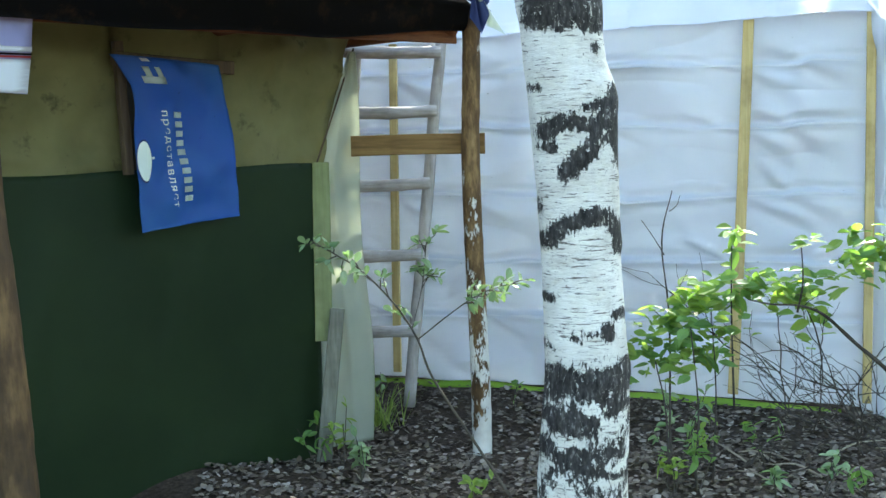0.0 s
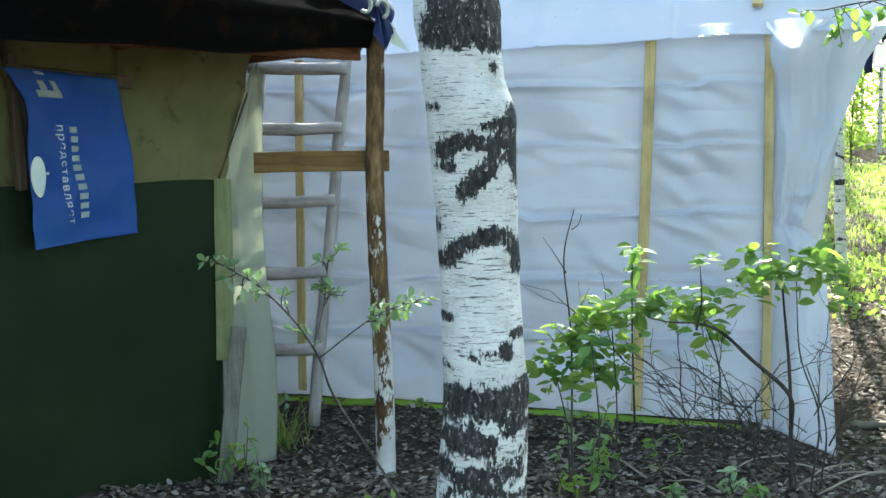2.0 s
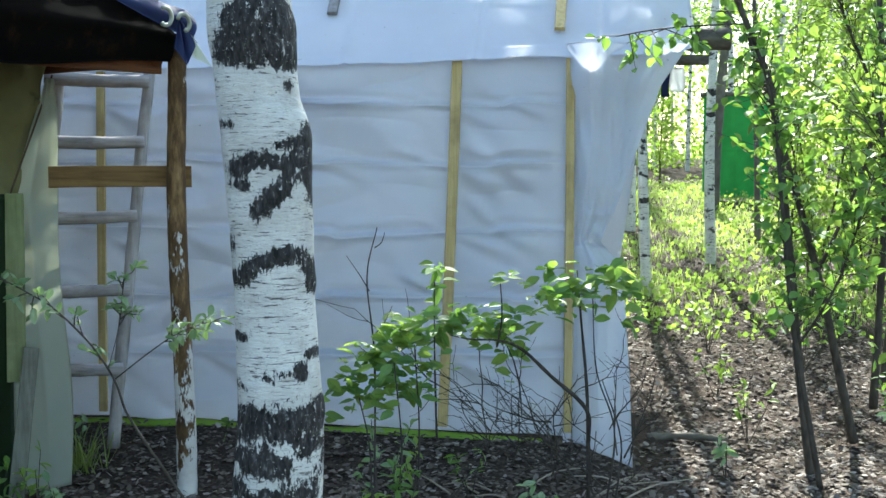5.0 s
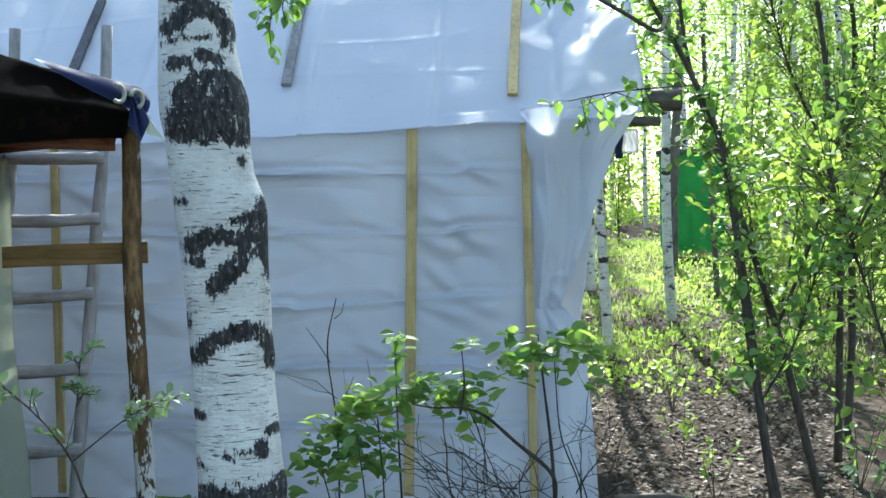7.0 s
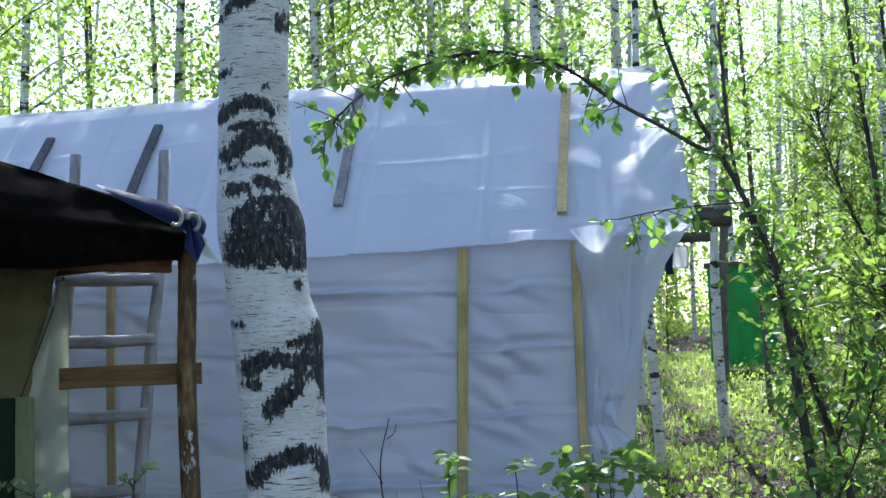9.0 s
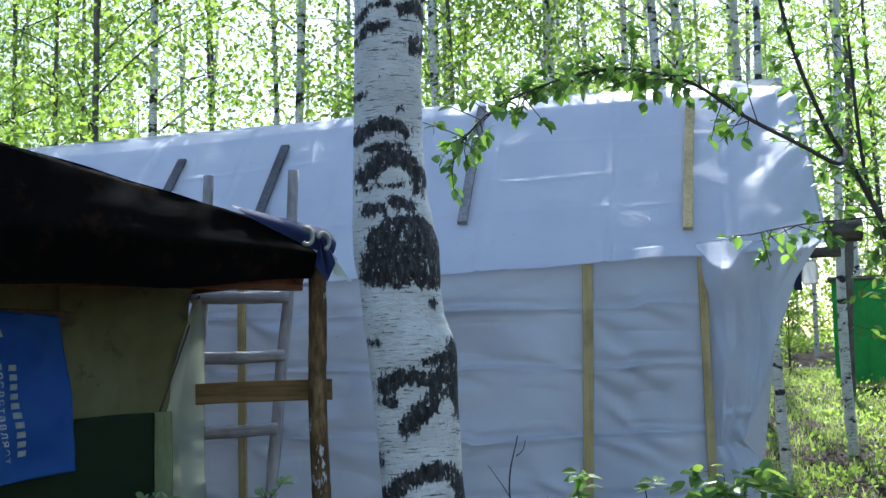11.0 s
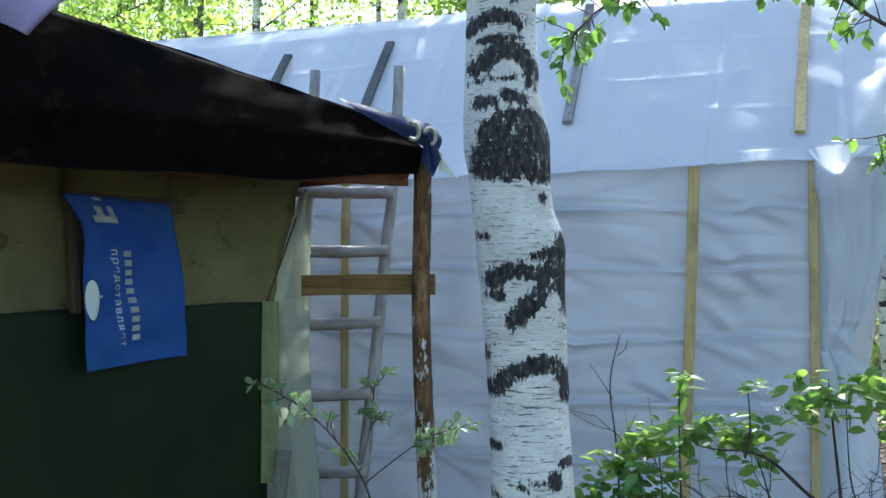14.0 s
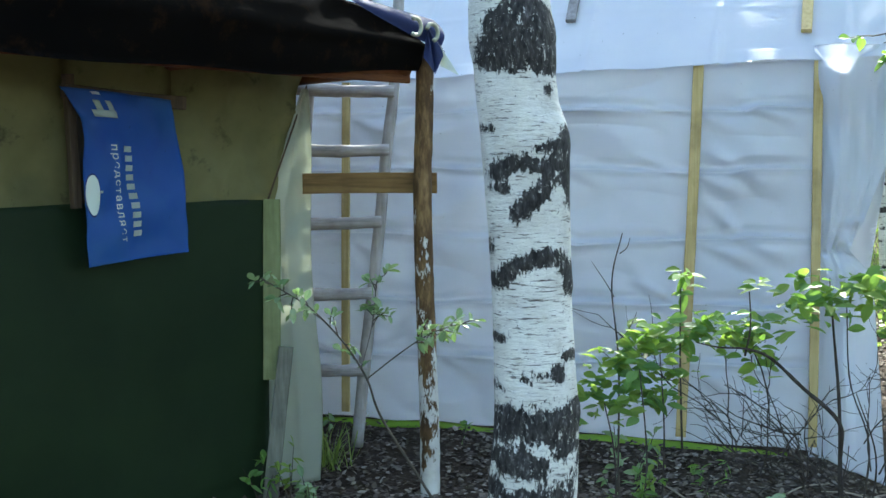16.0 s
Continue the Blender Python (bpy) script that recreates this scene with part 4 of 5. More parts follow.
    for k in range(9):
        z = 3.2 + 0.15 * k
        d = Vector((math.cos(k * 2.4), math.sin(k * 2.4), 0.6))
        p = Vector((0.37, 3.65, z))
        line = smooth_line(local(tree, (p, p + d * 0.7, p + d * 1.4 + Vector((0, 0, 0.2)))), 4)
        part("limb", tube(bmesh.new(), line, 0.02, 0.006, 6), M_STEM, tree)
        limbs.append(line)
    lv = []
    for line in limbs:
        for q in line[3:]:
            for _ in range(30):
                d = rand_dir(rnd)
                lv.append((q + rand_dir(rnd) * rnd.uniform(0, 0.5), d, rand_dir(rnd, 0.6), rnd.uniform(0.04, 0.06), 0.04))
    leaf_mesh("crown", lv, M_CROWN, tree)


build_birch()


# ---- forest ----
def card_leaves(name, pts, size, rnd, mat, parent, label="", kind="", droop=0.0):
    """Many small two-triangle leaves at the given places."""
    n = len(pts)
    rs = np.random.RandomState(rnd.randint(0, 99999))
    p = np.array(pts, dtype=float)
    d = rs.normal(size=(n, 3))
    d[:, 2] -= droop
    d /= np.linalg.norm(d, axis=1)[:, None]
    q = rs.normal(size=(n, 3))
    s = np.cross(d, q)
    s /= np.linalg.norm(s, axis=1)[:, None]
    l = (size * rs.uniform(0.7, 1.35, n))[:, None]
    vs = np.stack([p, p + d * l * 0.45 + s * l * 0.40, p + d * l, p + d * l * 0.45 - s * l * 0.40], axis=1).reshape(-1, 3)
    me = bpy.data.meshes.new(name)
    me.vertices.add(4 * n)
    me.vertices.foreach_set("co", vs.ravel())
    me.loops.add(4 * n)
    me.loops.foreach_set("vertex_index", np.arange(4 * n))
    me.polygons.add(n)
    me.polygons.foreach_set("loop_start", np.arange(0, 4 * n, 4))
    me.update(calc_edges=True)
    me.validate()
    ob = link(name, me, mat, parent, label)
    if kind:
        ob["kind"] = kind
    return ob


def forest_tree(seed, at, height, r, bark, first, leaves, spread, label, size=0.056, lean=0.03):
    rnd = random.Random(seed)
    tree = thing("birch_tree" if bark is not M_ASPEN else "aspen_tree", at, label, "tree", "forest trees")
    lx, ly = rnd.uniform(-lean, lean), rnd.uniform(-lean, lean)
    line = smooth_line([(lx * z + 0.05 * math.sin(z * 0.9 + seed), ly * z + 0.05 * math.cos(z * 0.7), z) for z in (-0.3, 1, 2.5, 4.5, 7, height * 0.8, height)], 3)
    bm = bmesh.new()
    tube(bm, line, r, r * 0.15, 9, 0.05, rnd)
    part("trunk", bm, bark, tree)
    bm, pts = bmesh.new(), []
    for k in range(24):
        z = first + (height - first) * (k / 24) ** 1.1
        ang = rnd.uniform(0, 6.28)
        ln = spread * (1.1 - 0.6 * k / 24) * rnd.uniform(0.5, 1.2)
        a = Vector((lx * z + 0.05 * math.sin(z * 0.9 + seed), ly * z, z))
        b = a + Vector((math.cos(ang) * ln, math.sin(ang) * ln, ln * rnd.uniform(0.2, 0.8)))
        limb = smooth_line((a, a.lerp(b, 0.5) + Vector((0, 0, 0.1)), b), 3)
        tube(bm, limb, max(0.008, r * 0.22), 0.004, 5, cap=False)
        for _ in range(leaves // 24):
            t = rnd.uniform(0.25, 1.1)
            c = a.lerp(b, t)
            clump = rnd.choice((0.08, 0.16, 0.24, 0.40))
            pts.append(c + Vector((rnd.gauss(0, clump), rnd.gauss(0, clump), rnd.gauss(-0.1, clump))))
    part("limb", bm, M_STEM if bark is M_ASPEN else bark, tree)["kind"] = "stuff"
    card_leaves("crown", pts, size, rnd, M_CROWN, tree, droop=0.4)
    return tree


def build_forest():
    rnd = random.Random(21)
    hide = (0, 60, 0)
    protos = []
    white, grey = "slender white birch in young leaf", "slender dark-stemmed tree in young leaf"
    first_at = ((3.90, 9.55), (5.17, 11.0), (7.05, 15.0), (4.75, 14.0), (4.35, 15.2), (5.2, 13.4), (0.05, 12.6), (-1.3, 12.2), (-1.75, 11.2))
    spec = ((M_BIRCH_FAR, 0.048, 11.5, 4.2, 2200), (M_BIRCH_FAR, 0.055, 13, 4.3, 2600), (M_ASPEN, 0.08, 12, 4.5, 800), (M_BIRCH_FAR, 0.095, 14, 4.5, 1000), (M_BIRCH_FAR, 0.08, 13, 4.0, 1000),
            (M_BIRCH_FAR, 0.075, 13, 4.2, 1000), (M_BIRCH_FAR, 0.072, 14, 3.6, 5200), (M_BIRCH_FAR, 0.066, 13, 3.2, 5200), (M_ASPEN, 0.045, 11, 2.6, 5000))
    for i, ((x, y), (bark, r, h, first, lv)) in enumerate(zip(first_at, spec)):
        protos.append(forest_tree(40 + i, (x, y, ground_z(x, y)), h, r, bark, first, lv, 1.5, grey if bark is M_ASPEN else white))

    def again(p, x, y, s=1.0, turn=None):
        copy_thing(p, Matrix.Translation((x, y, ground_z(x, y))) @ Matrix.Rotation(rnd.uniform(0, 6.28) if turn is None else turn, 4, "Z") @ Matrix.Scale(s, 4))

    # Those at x 0.75 to 3.3, y below 11 are added to shade roof and shed.
    for x, y, k, s in ((7.5, 22, 6, 1.0), (9, 24, 7, 1.1), (6.0, 25, 7, 1.0), (10.5, 22, 6, 1.0), (11.5, 25, 7, 1.0), (8.2, 27, 6, 1.2), (0.75, 9.6, 7, 0.7), (3.3, 10.6, 7, 1.0), (1.25, 10.3, 7, 0.85), (2.35, 10.9, 6, 0.8), (-0.15, 13.6, 7, 0.8), (-3.15, 16.2, 8, 1.1), (-1.25, 20.5, 8, 1.3), (-1.75, 24, 8, 1.4), (7.1, 18, 5, 0.9), (4.95, 22, 4, 1.0), (2.05, 16.5, 7, 1.0), (-3.95, 17.5, 8, 1.2), (-4.2, 15, 8, 0.9), (6.2, 12.2, 8, 0.8), (9.3, 14.5, 5, 0.9), (8.3, 10.8, 2, 0.85), (5.6, 17.5, 2, 1.0), (6.4, 20, 3, 1.0), (0.9, 13.5, 6, 1.0), (2.9, 14, 6, 1.0), (1.6, 13, 7, 0.9), (2.2, 15.5, 8, 1.0), (3.9, 16, 7, 1.0), (1.7, 12.0, 8, 0.9)):
        again(protos[k], x, y, s)
    n = 0
    while n < 95:
        y = 13 + 34 * rnd.random() ** 0.8
        x = rnd.uniform(-0.55, 0.78) * y
        if (2.0 < x < 14 and y < 27) or -0.12 < x / y < 0.035:
            continue
        again(protos[rnd.choice((6, 7, 8, 8, 6, 7))], x, y, rnd.uniform(0.7, 1.0) if 1 < x < 15 else rnd.uniform(0.9, 1.4))
        n += 1
    # Unseen trees added round the camera, to dim the sky and bounce green light.
    n = 0
    while n < 34:
        a, d = rnd.uniform(2.5, 6.9), rnd.uniform(5.5, 18)
        x, y = d * math.cos(a), d * math.sin(a)
        if y > 1.5 and abs(x) < 7:
            continue
        again(protos[rnd.choice((6, 7, 8, 3))], x, y, rnd.uniform(0.7, 1.0))
        n += 1


def understory():
    """Young trees with leaves down to the ground, behind the tent and round the clearing."""
    rnd = random.Random(77)
    protos = []
    for i in range(3):
        tree = thing("young_tree", (10.5 + i * 1.3, 12.5 + i, ground_z(10.5, 12.5)), "young leafy tree of the undergrowth", "tree", "undergrowth")
        bm, pts = bmesh.new(), []
        for k in range(3):
            top = Vector((rnd.uniform(-0.6, 0.6), rnd.uniform(-0.6, 0.6), rnd.uniform(2.6, 4.2)))
            tube(bm, smooth_line(((0.1 * k, 0, -0.2), top * 0.5 + Vector((0.1, 0.05, 0)), top), 5), 0.02, 0.005, 6)
            for j in range(16):
                t = 0.18 + 0.82 * j / 16
                a = top * t
                b = a + rand_dir(rnd, 0.3) * rnd.uniform(0.3, 0.8)
                tube(bm, (a, a.lerp(b, 0.5), b), 0.005, 0.002, 4, cap=False)
                for _ in range(34):
                    c = a.lerp(b, rnd.uniform(0.2, 1.1))
                    pts.append(c + rand_dir(rnd) * rnd.uniform(0, 0.18))
        part("stem", bm, M_STEM, tree)
        card_leaves("crown", pts, 0.075, rnd, M_CROWN, tree, droop=0.3)
        protos.append(tree)
    n = 0
    for x, y, k in ((4.95, 8.8, 1), (5.4, 9.9, 2), (9.6, 15.5, 1), (8.2, 9.6, 2), (5.7, 9.3, 0), (6.4, 10.2, 1), (6.1, 8.3, 2), (7.4, 11.6, 0), (7.9, 12.6, 2)):
        copy_thing(protos[k], Matrix.Translation((x, y, ground_z(x, y))) @ Matrix.Rotation(k + x, 4, "Z") @ Matrix.Scale(0.62, 4))
    while n < 62:
        y = 9 + 24 * rnd.random()
        x = rnd.uniform(-0.5, 0.8) * y
        if (y < 11.5 and x < 5.6) or (2.4 < x < 9.6 and y < 20) or (y < 10 and x < 7):
            continue
        copy_thing(rnd.choice(protos), Matrix.Translation((x, y, ground_z(x, y))) @ Matrix.Rotation(rnd.uniform(0, 6.28), 4, "Z") @ Matrix.Scale(rnd.uniform(0.6, 1.2), 4))
        n += 1


build_forest()
understory()


def far_wood():
    """The wood that closes the view: leaves and stems too far off to tell trees apart."""
    rnd = random.Random(91)
    rs = np.random.RandomState(91)
    n = 120000
    y = 32 + 16 * rs.rand(n)
    x = y * rs.uniform(-0.6, 0.85, n)
    cl = np.sin(x * 1.3) * np.sin(y * 1.1 + x * 0.4)
    z = 0.8 + 10.5 * rs.rand(n) ** 1.5
    keep = cl + 0.5 * np.sin(z * 1.7 + x) > np.where((x / y > -0.12) & (x / y < 0.035), 0.7, np.where(x < 0, -0.1, -0.8))
    ob = card_leaves("far_wood", np.stack([x, y, z], 1)[keep].tolist(), 0.14, rnd, M_CROWN, None, droop=0.3)
    tagged(ob, "distant sunlit birch wood in young leaf", "woods", kind="stuff")
    bm = bmesh.new()
    for _ in range(45):
        yy = rnd.uniform(30, 46)
        xx = yy * rnd.uniform(-0.5, 0.8)
        tube(bm, ((xx, yy, 0.3), (xx + rnd.uniform(-0.3, 0.3), yy, 5), (xx + rnd.uniform(-0.5, 0.5), yy, 12)), rnd.uniform(0.06, 0.13), 0.05, 6, cap=False)
    ob = part("far_trunks", bm, M_BIRCH_FAR)
    tagged(ob, "distant pale birch stems in the wood", "woods", kind="stuff")


far_wood()


# ---- far booth ----
def build_booth():
    at = Vector((8.42, 17.3, ground_z(8.5, 17.0)))
    booth = thing("booth", at, "bright green painted metal booth with pale roof", "booth")
    booth.rotation_euler = (0, 0, radians(-26))
    booth.scale = (0.78, 0.78, 1.0)
    rnd = random.Random(1)
    for i in range(6):
        x = -0.55 + 0.2 * i
        part("panel", board((x, -0.45, 0), (x, -0.45, 1.5), 0.206, 0.03, (0, -1, 0), 0.006, rnd), M_SHEETGREEN, booth, smooth=False)
        part("panel", board((-0.64, -0.38 + 0.2 * i, 0), (-0.64, -0.38 + 0.2 * i, 1.5), 0.206, 0.03, (-1, 0, 0), 0.006, rnd), M_SHEETGREEN, booth, smooth=False)
        part("panel", board((0.56, -0.38 + 0.2 * i, 0), (0.56, -0.38 + 0.2 * i, 1.5), 0.206, 0.03, (1, 0, 0), 0.006, rnd), M_SHEETGREEN, booth, smooth=False)
    part("rail", board((-0.66, -0.475, 0.72), (0.58, -0.475, 0.72), 0.05, 0.02, (0, -1, 0), 0.004, rnd), M_SHEETGREEN, booth, smooth=False)
    part("roof", board((-0.72, 0.1, 1.54), (0.66, 0.1, 1.54), 1.3, 0.05, (0, 0, 1), 0.01, rnd), M_GREYBOARD, booth, "pale weathered roof", smooth=False)


build_booth()


# ---- saplings and shrubs ----
def leafy(thing_ob, lines, leaves_per, length, width, seed, leafmat, start=0.3, twig=0.22, r0=0.012, r1=0.003, bark=None, label="", bunch=5, up=0.5):
    """Stems along lines, side twigs with bunches of leaves."""
    rnd = random.Random(seed)
    bm, lv = bmesh.new(), []
    for li, pts in enumerate(lines):
        line = smooth_line(local(thing_ob, pts), 6)
        k = r0 if li == 0 else r0 * 0.45 if li == 1 else r0 * 0.17
        part("stem", tube(bmesh.new(), line, k, max(r1, k * 0.3), 7, 0.06, rnd), bark or M_STEM, thing_ob)
        n = len(line)
        many = leaves_per if li < 2 else 12
        for j in range(many):
            t = start + (1 - start) * (j + rnd.random()) / many
            i = min(n - 2, int(t * (n - 1)))
            a = line[i].lerp(line[i + 1], rnd.random())
            ax = (line[i + 1] - line[i]).normalized()
            d = (rand_dir(rnd, up) + ax * 0.6).normalized()
            b = a + d * twig * rnd.uniform(0.3, 1.1)
            tube(bm, (a, a.lerp(b, 0.5) + rand_dir(rnd) * 0.01, b), 0.0028, 0.0014, 4, cap=False)
            for q in range(bunch):
                p = a.lerp(b, rnd.uniform(0.45, 1.0))
                ld = (d * 0.7 + rand_dir(rnd) * 0.9 + Vector((0, 0, -0.05))).normalized()
                nn = (rand_dir(rnd) * 0.6 + Vector((0, -0.15, 1))).normalized()
                f = rnd.uniform(0.6, 1.15)
                lv.append((p, ld, nn, length * f, width * f))
    part("twig", bm, bark or M_STEM, thing_ob)["kind"] = "stuff"
    leaf_mesh("foliage", lv, leafmat, thing_ob)


def sapling(at, lines, label, **kw):
    ob = thing("sapling", (at[0], at[1], ground_z(at[0], at[1])), label, "sapling", "saplings")
    leafy(ob, lines, **kw)
    return ob


sapling((2.9, 5.0), [((2.92, 5.0, -0.05), (2.84, 5.0, 0.5), (2.79, 5.0, 0.95), (2.70, 5.0, 1.57), (2.66, 5.0, 1.76), (2.46, 5.0, 2.17), (2.34, 5.0, 2.37), (2.2, 5.0, 2.75), (2.1, 5.0, 3.3)),
                     ((2.40, 4.95, 2.27), (2.2, 4.6, 2.15), (2.04, 4.6, 2.23), (1.83, 4.6, 2.34), (1.63, 4.6, 2.47), (1.45, 4.6, 2.52), (1.27, 4.6, 2.53), (1.04, 4.6, 2.47), (0.83, 4.6, 2.37), (0.68, 4.6, 2.22)), ((2.56, 5.0, 1.98), (2.35, 4.98, 1.965), (2.15, 4.98, 1.945), (1.96, 4.98, 1.91))],
        "dark slender sapling with a long arching leafy branch", leaves_per=95, length=0.052, width=0.038, seed=1, leafmat=M_LEAF, twig=0.19, r0=0.022, bunch=5, up=-0.25)
sapling((3.35, 5.5), [((3.42, 5.5, 0.0), (3.32, 5.5, 0.39), (3.22, 5.5, 0.78), (3.06, 5.5, 1.28), (2.93, 5.5, 1.67), (2.75, 5.5, 2.2), (2.7, 5.5, 2.9)), ((3.2, 5.5, 0.85), (3.45, 5.5, 1.4), (3.6, 5.5, 2.0))],
        "dark leaning sapling with thin twigs", leaves_per=90, length=0.06, width=0.043, seed=2, leafmat=M_LEAF, twig=0.4, r0=0.024, bunch=4)
sapling((3.85, 6.0), [((3.83, 6.0, 0.05), (3.85, 6.0, 0.6), (3.86, 6.0, 1.25), (3.80, 6.0, 2.19), (3.70, 6.0, 2.96), (3.66, 6, 3.8)), ((3.86, 6, 1.1), (4.1, 5.8, 1.8), (4.2, 5.8, 2.5))],
        "upright dark sapling in fresh leaf", leaves_per=120, length=0.06, width=0.044, seed=3, leafmat=M_LEAF_YOUNG, twig=0.5, r0=0.024, bunch=4)
sapling((4.25, 6.5), [((4.2, 6.5, 0.05), (4.25, 6.5, 0.77), (4.25, 6.5, 1.76), (4.30, 6.5, 2.42), (4.22, 6.5, 3.09), (4.2, 6.5, 3.9)), ((4.25, 6.5, 1.5), (3.95, 6.6, 2.2), (3.8, 6.6, 2.7))],
        "upright dark sapling in fresh leaf", leaves_per=120, length=0.06, width=0.044, seed=4, leafmat=M_LEAF_YOUNG, twig=0.5, r0=0.026, bunch=4)
sapling((2.75, 4.8), [((2.85, 4.8, -0.02), (2.74, 4.8, 0.5), (2.69, 4.8, 0.76), (2.64, 4.8, 1.17), (2.60, 4.8, 1.53), (2.52, 4.8, 1.85)), ((2.72, 4.8, 0.6), (2.85, 4.7, 0.9), (3.0, 4.7, 1.35))],
        "thin dark sapling beside the path", leaves_per=60, length=0.058, width=0.042, seed=5, leafmat=M_LEAF, twig=0.22, r0=0.014, bunch=4)
sapling((5.4, 7.6), [((5.4, 7.6, 0.1), (5.3, 7.6, 1.0), (5.15, 7.6, 2.0), (5.2, 7.6, 3.4)), ((5.35, 7.6, 0.6), (5.0, 7.4, 1.4), (4.7, 7.4, 2.2))],
        "young tree with many fresh leaves", leaves_per=70, length=0.07, width=0.05, seed=7, leafmat=M_LEAF_YOUNG, twig=0.45, r0=0.022, start=0.15, bunch=5)
sapling((6.6, 8.6), [((6.6, 8.6, 0.2), (6.5, 8.6, 1.2), (6.6, 8.6, 2.4), (6.5, 8.6, 3.8)), ((6.5, 8.6, 0.8), (6.1, 8.5, 1.6), (5.8, 8.5, 2.6))],
        "young tree with many fresh leaves", leaves_per=80, length=0.075, width=0.052, seed=8, leafmat=M_LEAF_YOUNG, twig=0.5, r0=0.024, start=0.15, bunch=5)


for k, (x, y, h) in enumerate(((4.9, 6.6, 3.0), (4.6, 5.6, 2.6), (5.9, 7.9, 3.4), (3.55, 4.9, 2.2))):
    sapling((x, y), [((x, y, 0.0), (x - 0.1, y, h * 0.35), (x - 0.05, y, h * 0.7), (x + 0.1, y, h)), ((x - 0.1, y, h * 0.3), (x - 0.35, y - 0.1, h * 0.55), (x - 0.5, y - 0.1, h * 0.75))],
            "young tree with fresh leaves beside the path", leaves_per=80, length=0.062, width=0.046, seed=60 + k, leafmat=M_LEAF_YOUNG if k % 2 else M_LEAF, twig=0.5, r0=0.018, start=0.15, bunch=4)


def build_shrub():
    rnd = random.Random(31)
    ob = thing("shrub", (1.8, 4.78, ground_z(1.8, 4.78)), "broad-leaved shrub with arching boughs before the tent", "shrub")
    bm, lv = bmesh.new(), []
    boughs = [((1.80, 4.8, 0.0), (1.79, 4.8, 0.42), (1.76, 4.8, 0.74), (1.74, 4.8, 0.95)),
              ((1.79, 4.78, 0.25), (1.75, 4.7, 0.40), (1.60, 4.7, 0.54), (1.48, 4.7, 0.65), (1.38, 4.68, 0.69), (1.27, 4.66, 0.70), (1.18, 4.66, 0.72)),
              ((0.98, 4.64, 0.0), (0.99, 4.64, 0.3), (0.96, 4.64, 0.62)), ((1.06, 4.7, 0.0), (1.07, 4.7, 0.35), (1.05, 4.7, 0.68)), ((0.87, 4.6, 0.0), (0.86, 4.6, 0.3), (0.82, 4.6, 0.5)),
              ((1.85, 4.72, 0.0), (1.88, 4.72, 0.3), (1.80, 4.72, 0.55), (1.78, 4.72, 0.85)), ((1.90, 4.75, 0.0), (1.92, 4.75, 0.25), (1.84, 4.76, 0.5)),
              ((1.14, 4.7, 0.30), (1.14, 4.75, 0.66), (1.14, 4.75, 0.98)), ((1.38, 4.7, 0.66), (1.40, 4.7, 0.78), (1.39, 4.7, 0.95)), ((0.90, 4.75, 0.0), (0.91, 4.8, 0.6), (0.88, 4.8, 0.93), (0.92, 4.8, 1.13))]
    for k, pts in enumerate(boughs):
        part("bough", tube(bmesh.new(), smooth_line(local(ob, pts), 6), 0.010 if k < 2 else 0.0045, 0.0022, 7, 0.1, rnd), M_TWIG, ob)
    for a, b in (((0.89, 4.8, 0.88), (0.80, 4.8, 1.02)), ((0.90, 4.8, 0.70), (0.98, 4.8, 0.82)), ((0.90, 4.8, 0.62), (0.83, 4.8, 0.68)), ((0.91, 4.8, 1.05), (0.95, 4.8, 1.11))):
        a, b = Vector(a), Vector(b)
        tube(bm, smooth_line(local(ob, (a, a.lerp(b, 0.5) + Vector((0.008, 0, -0.008)), b)), 3), 0.0026, 0.0012, 5, cap=False)
    # bare tangled twigs
    def grow(p, d, l, r, depth):
        """A crooked bare twig that forks."""
        line = [p]
        for _ in range(4):
            d = (d + rand_dir(rnd) * 0.28).normalized()
            line.append(line[-1] + d * l / 4)
        tube(bm, local(ob, line), r, r * 0.6, 4, 0.25, rnd, cap=False)
        if depth:
            for q in (1, 2, 3, 4):
                if rnd.random() < 0.75:
                    side = (d + rand_dir(rnd) * 0.9 + Vector((-0.15, 0, 0.1))).normalized()
                    grow(line[q], side, l * rnd.uniform(0.4, 0.7), r * 0.65, depth - 1)

    for k in range(26):
        a = Vector((rnd.uniform(1.35, 1.95), rnd.uniform(4.65, 4.9), rnd.uniform(0.02, 0.35)))
        grow(a, Vector((rnd.uniform(-1.2, 0.6), rnd.gauss(0, 0.3), rnd.uniform(0.2, 0.9))).normalized(), rnd.uniform(0.25, 0.45), 0.0034, 2)
    part("twig", bm, M_TWIG, ob, "tangle of bare dark twigs")["kind"] = "stuff"
    young = []
    spots = [(1.92, 0.90, 9), (1.83, 0.92, 10), (1.73, 0.90, 10), (1.65, 0.86, 8), (1.57, 0.86, 8), (1.48, 0.78, 8), (1.42, 0.74, 10), (1.33, 0.76, 10), (1.25, 0.75, 9), (1.17, 0.72, 8), (1.08, 0.70, 10), (1.02, 0.74, 9), (0.95, 0.68, 10), (0.90, 0.62, 10), (0.84, 0.56, 9), (0.79, 0.50, 8),
             (0.97, 0.55, 9), (1.03, 0.50, 8), (0.90, 0.48, 7), (1.10, 0.60, 7), (1.46, 0.60, 5), (1.90, 0.80, 6), (1.14, 0.97, 3), (1.40, 0.95, 3), (1.62, 0.95, 3), (1.16, 0.90, 2)]
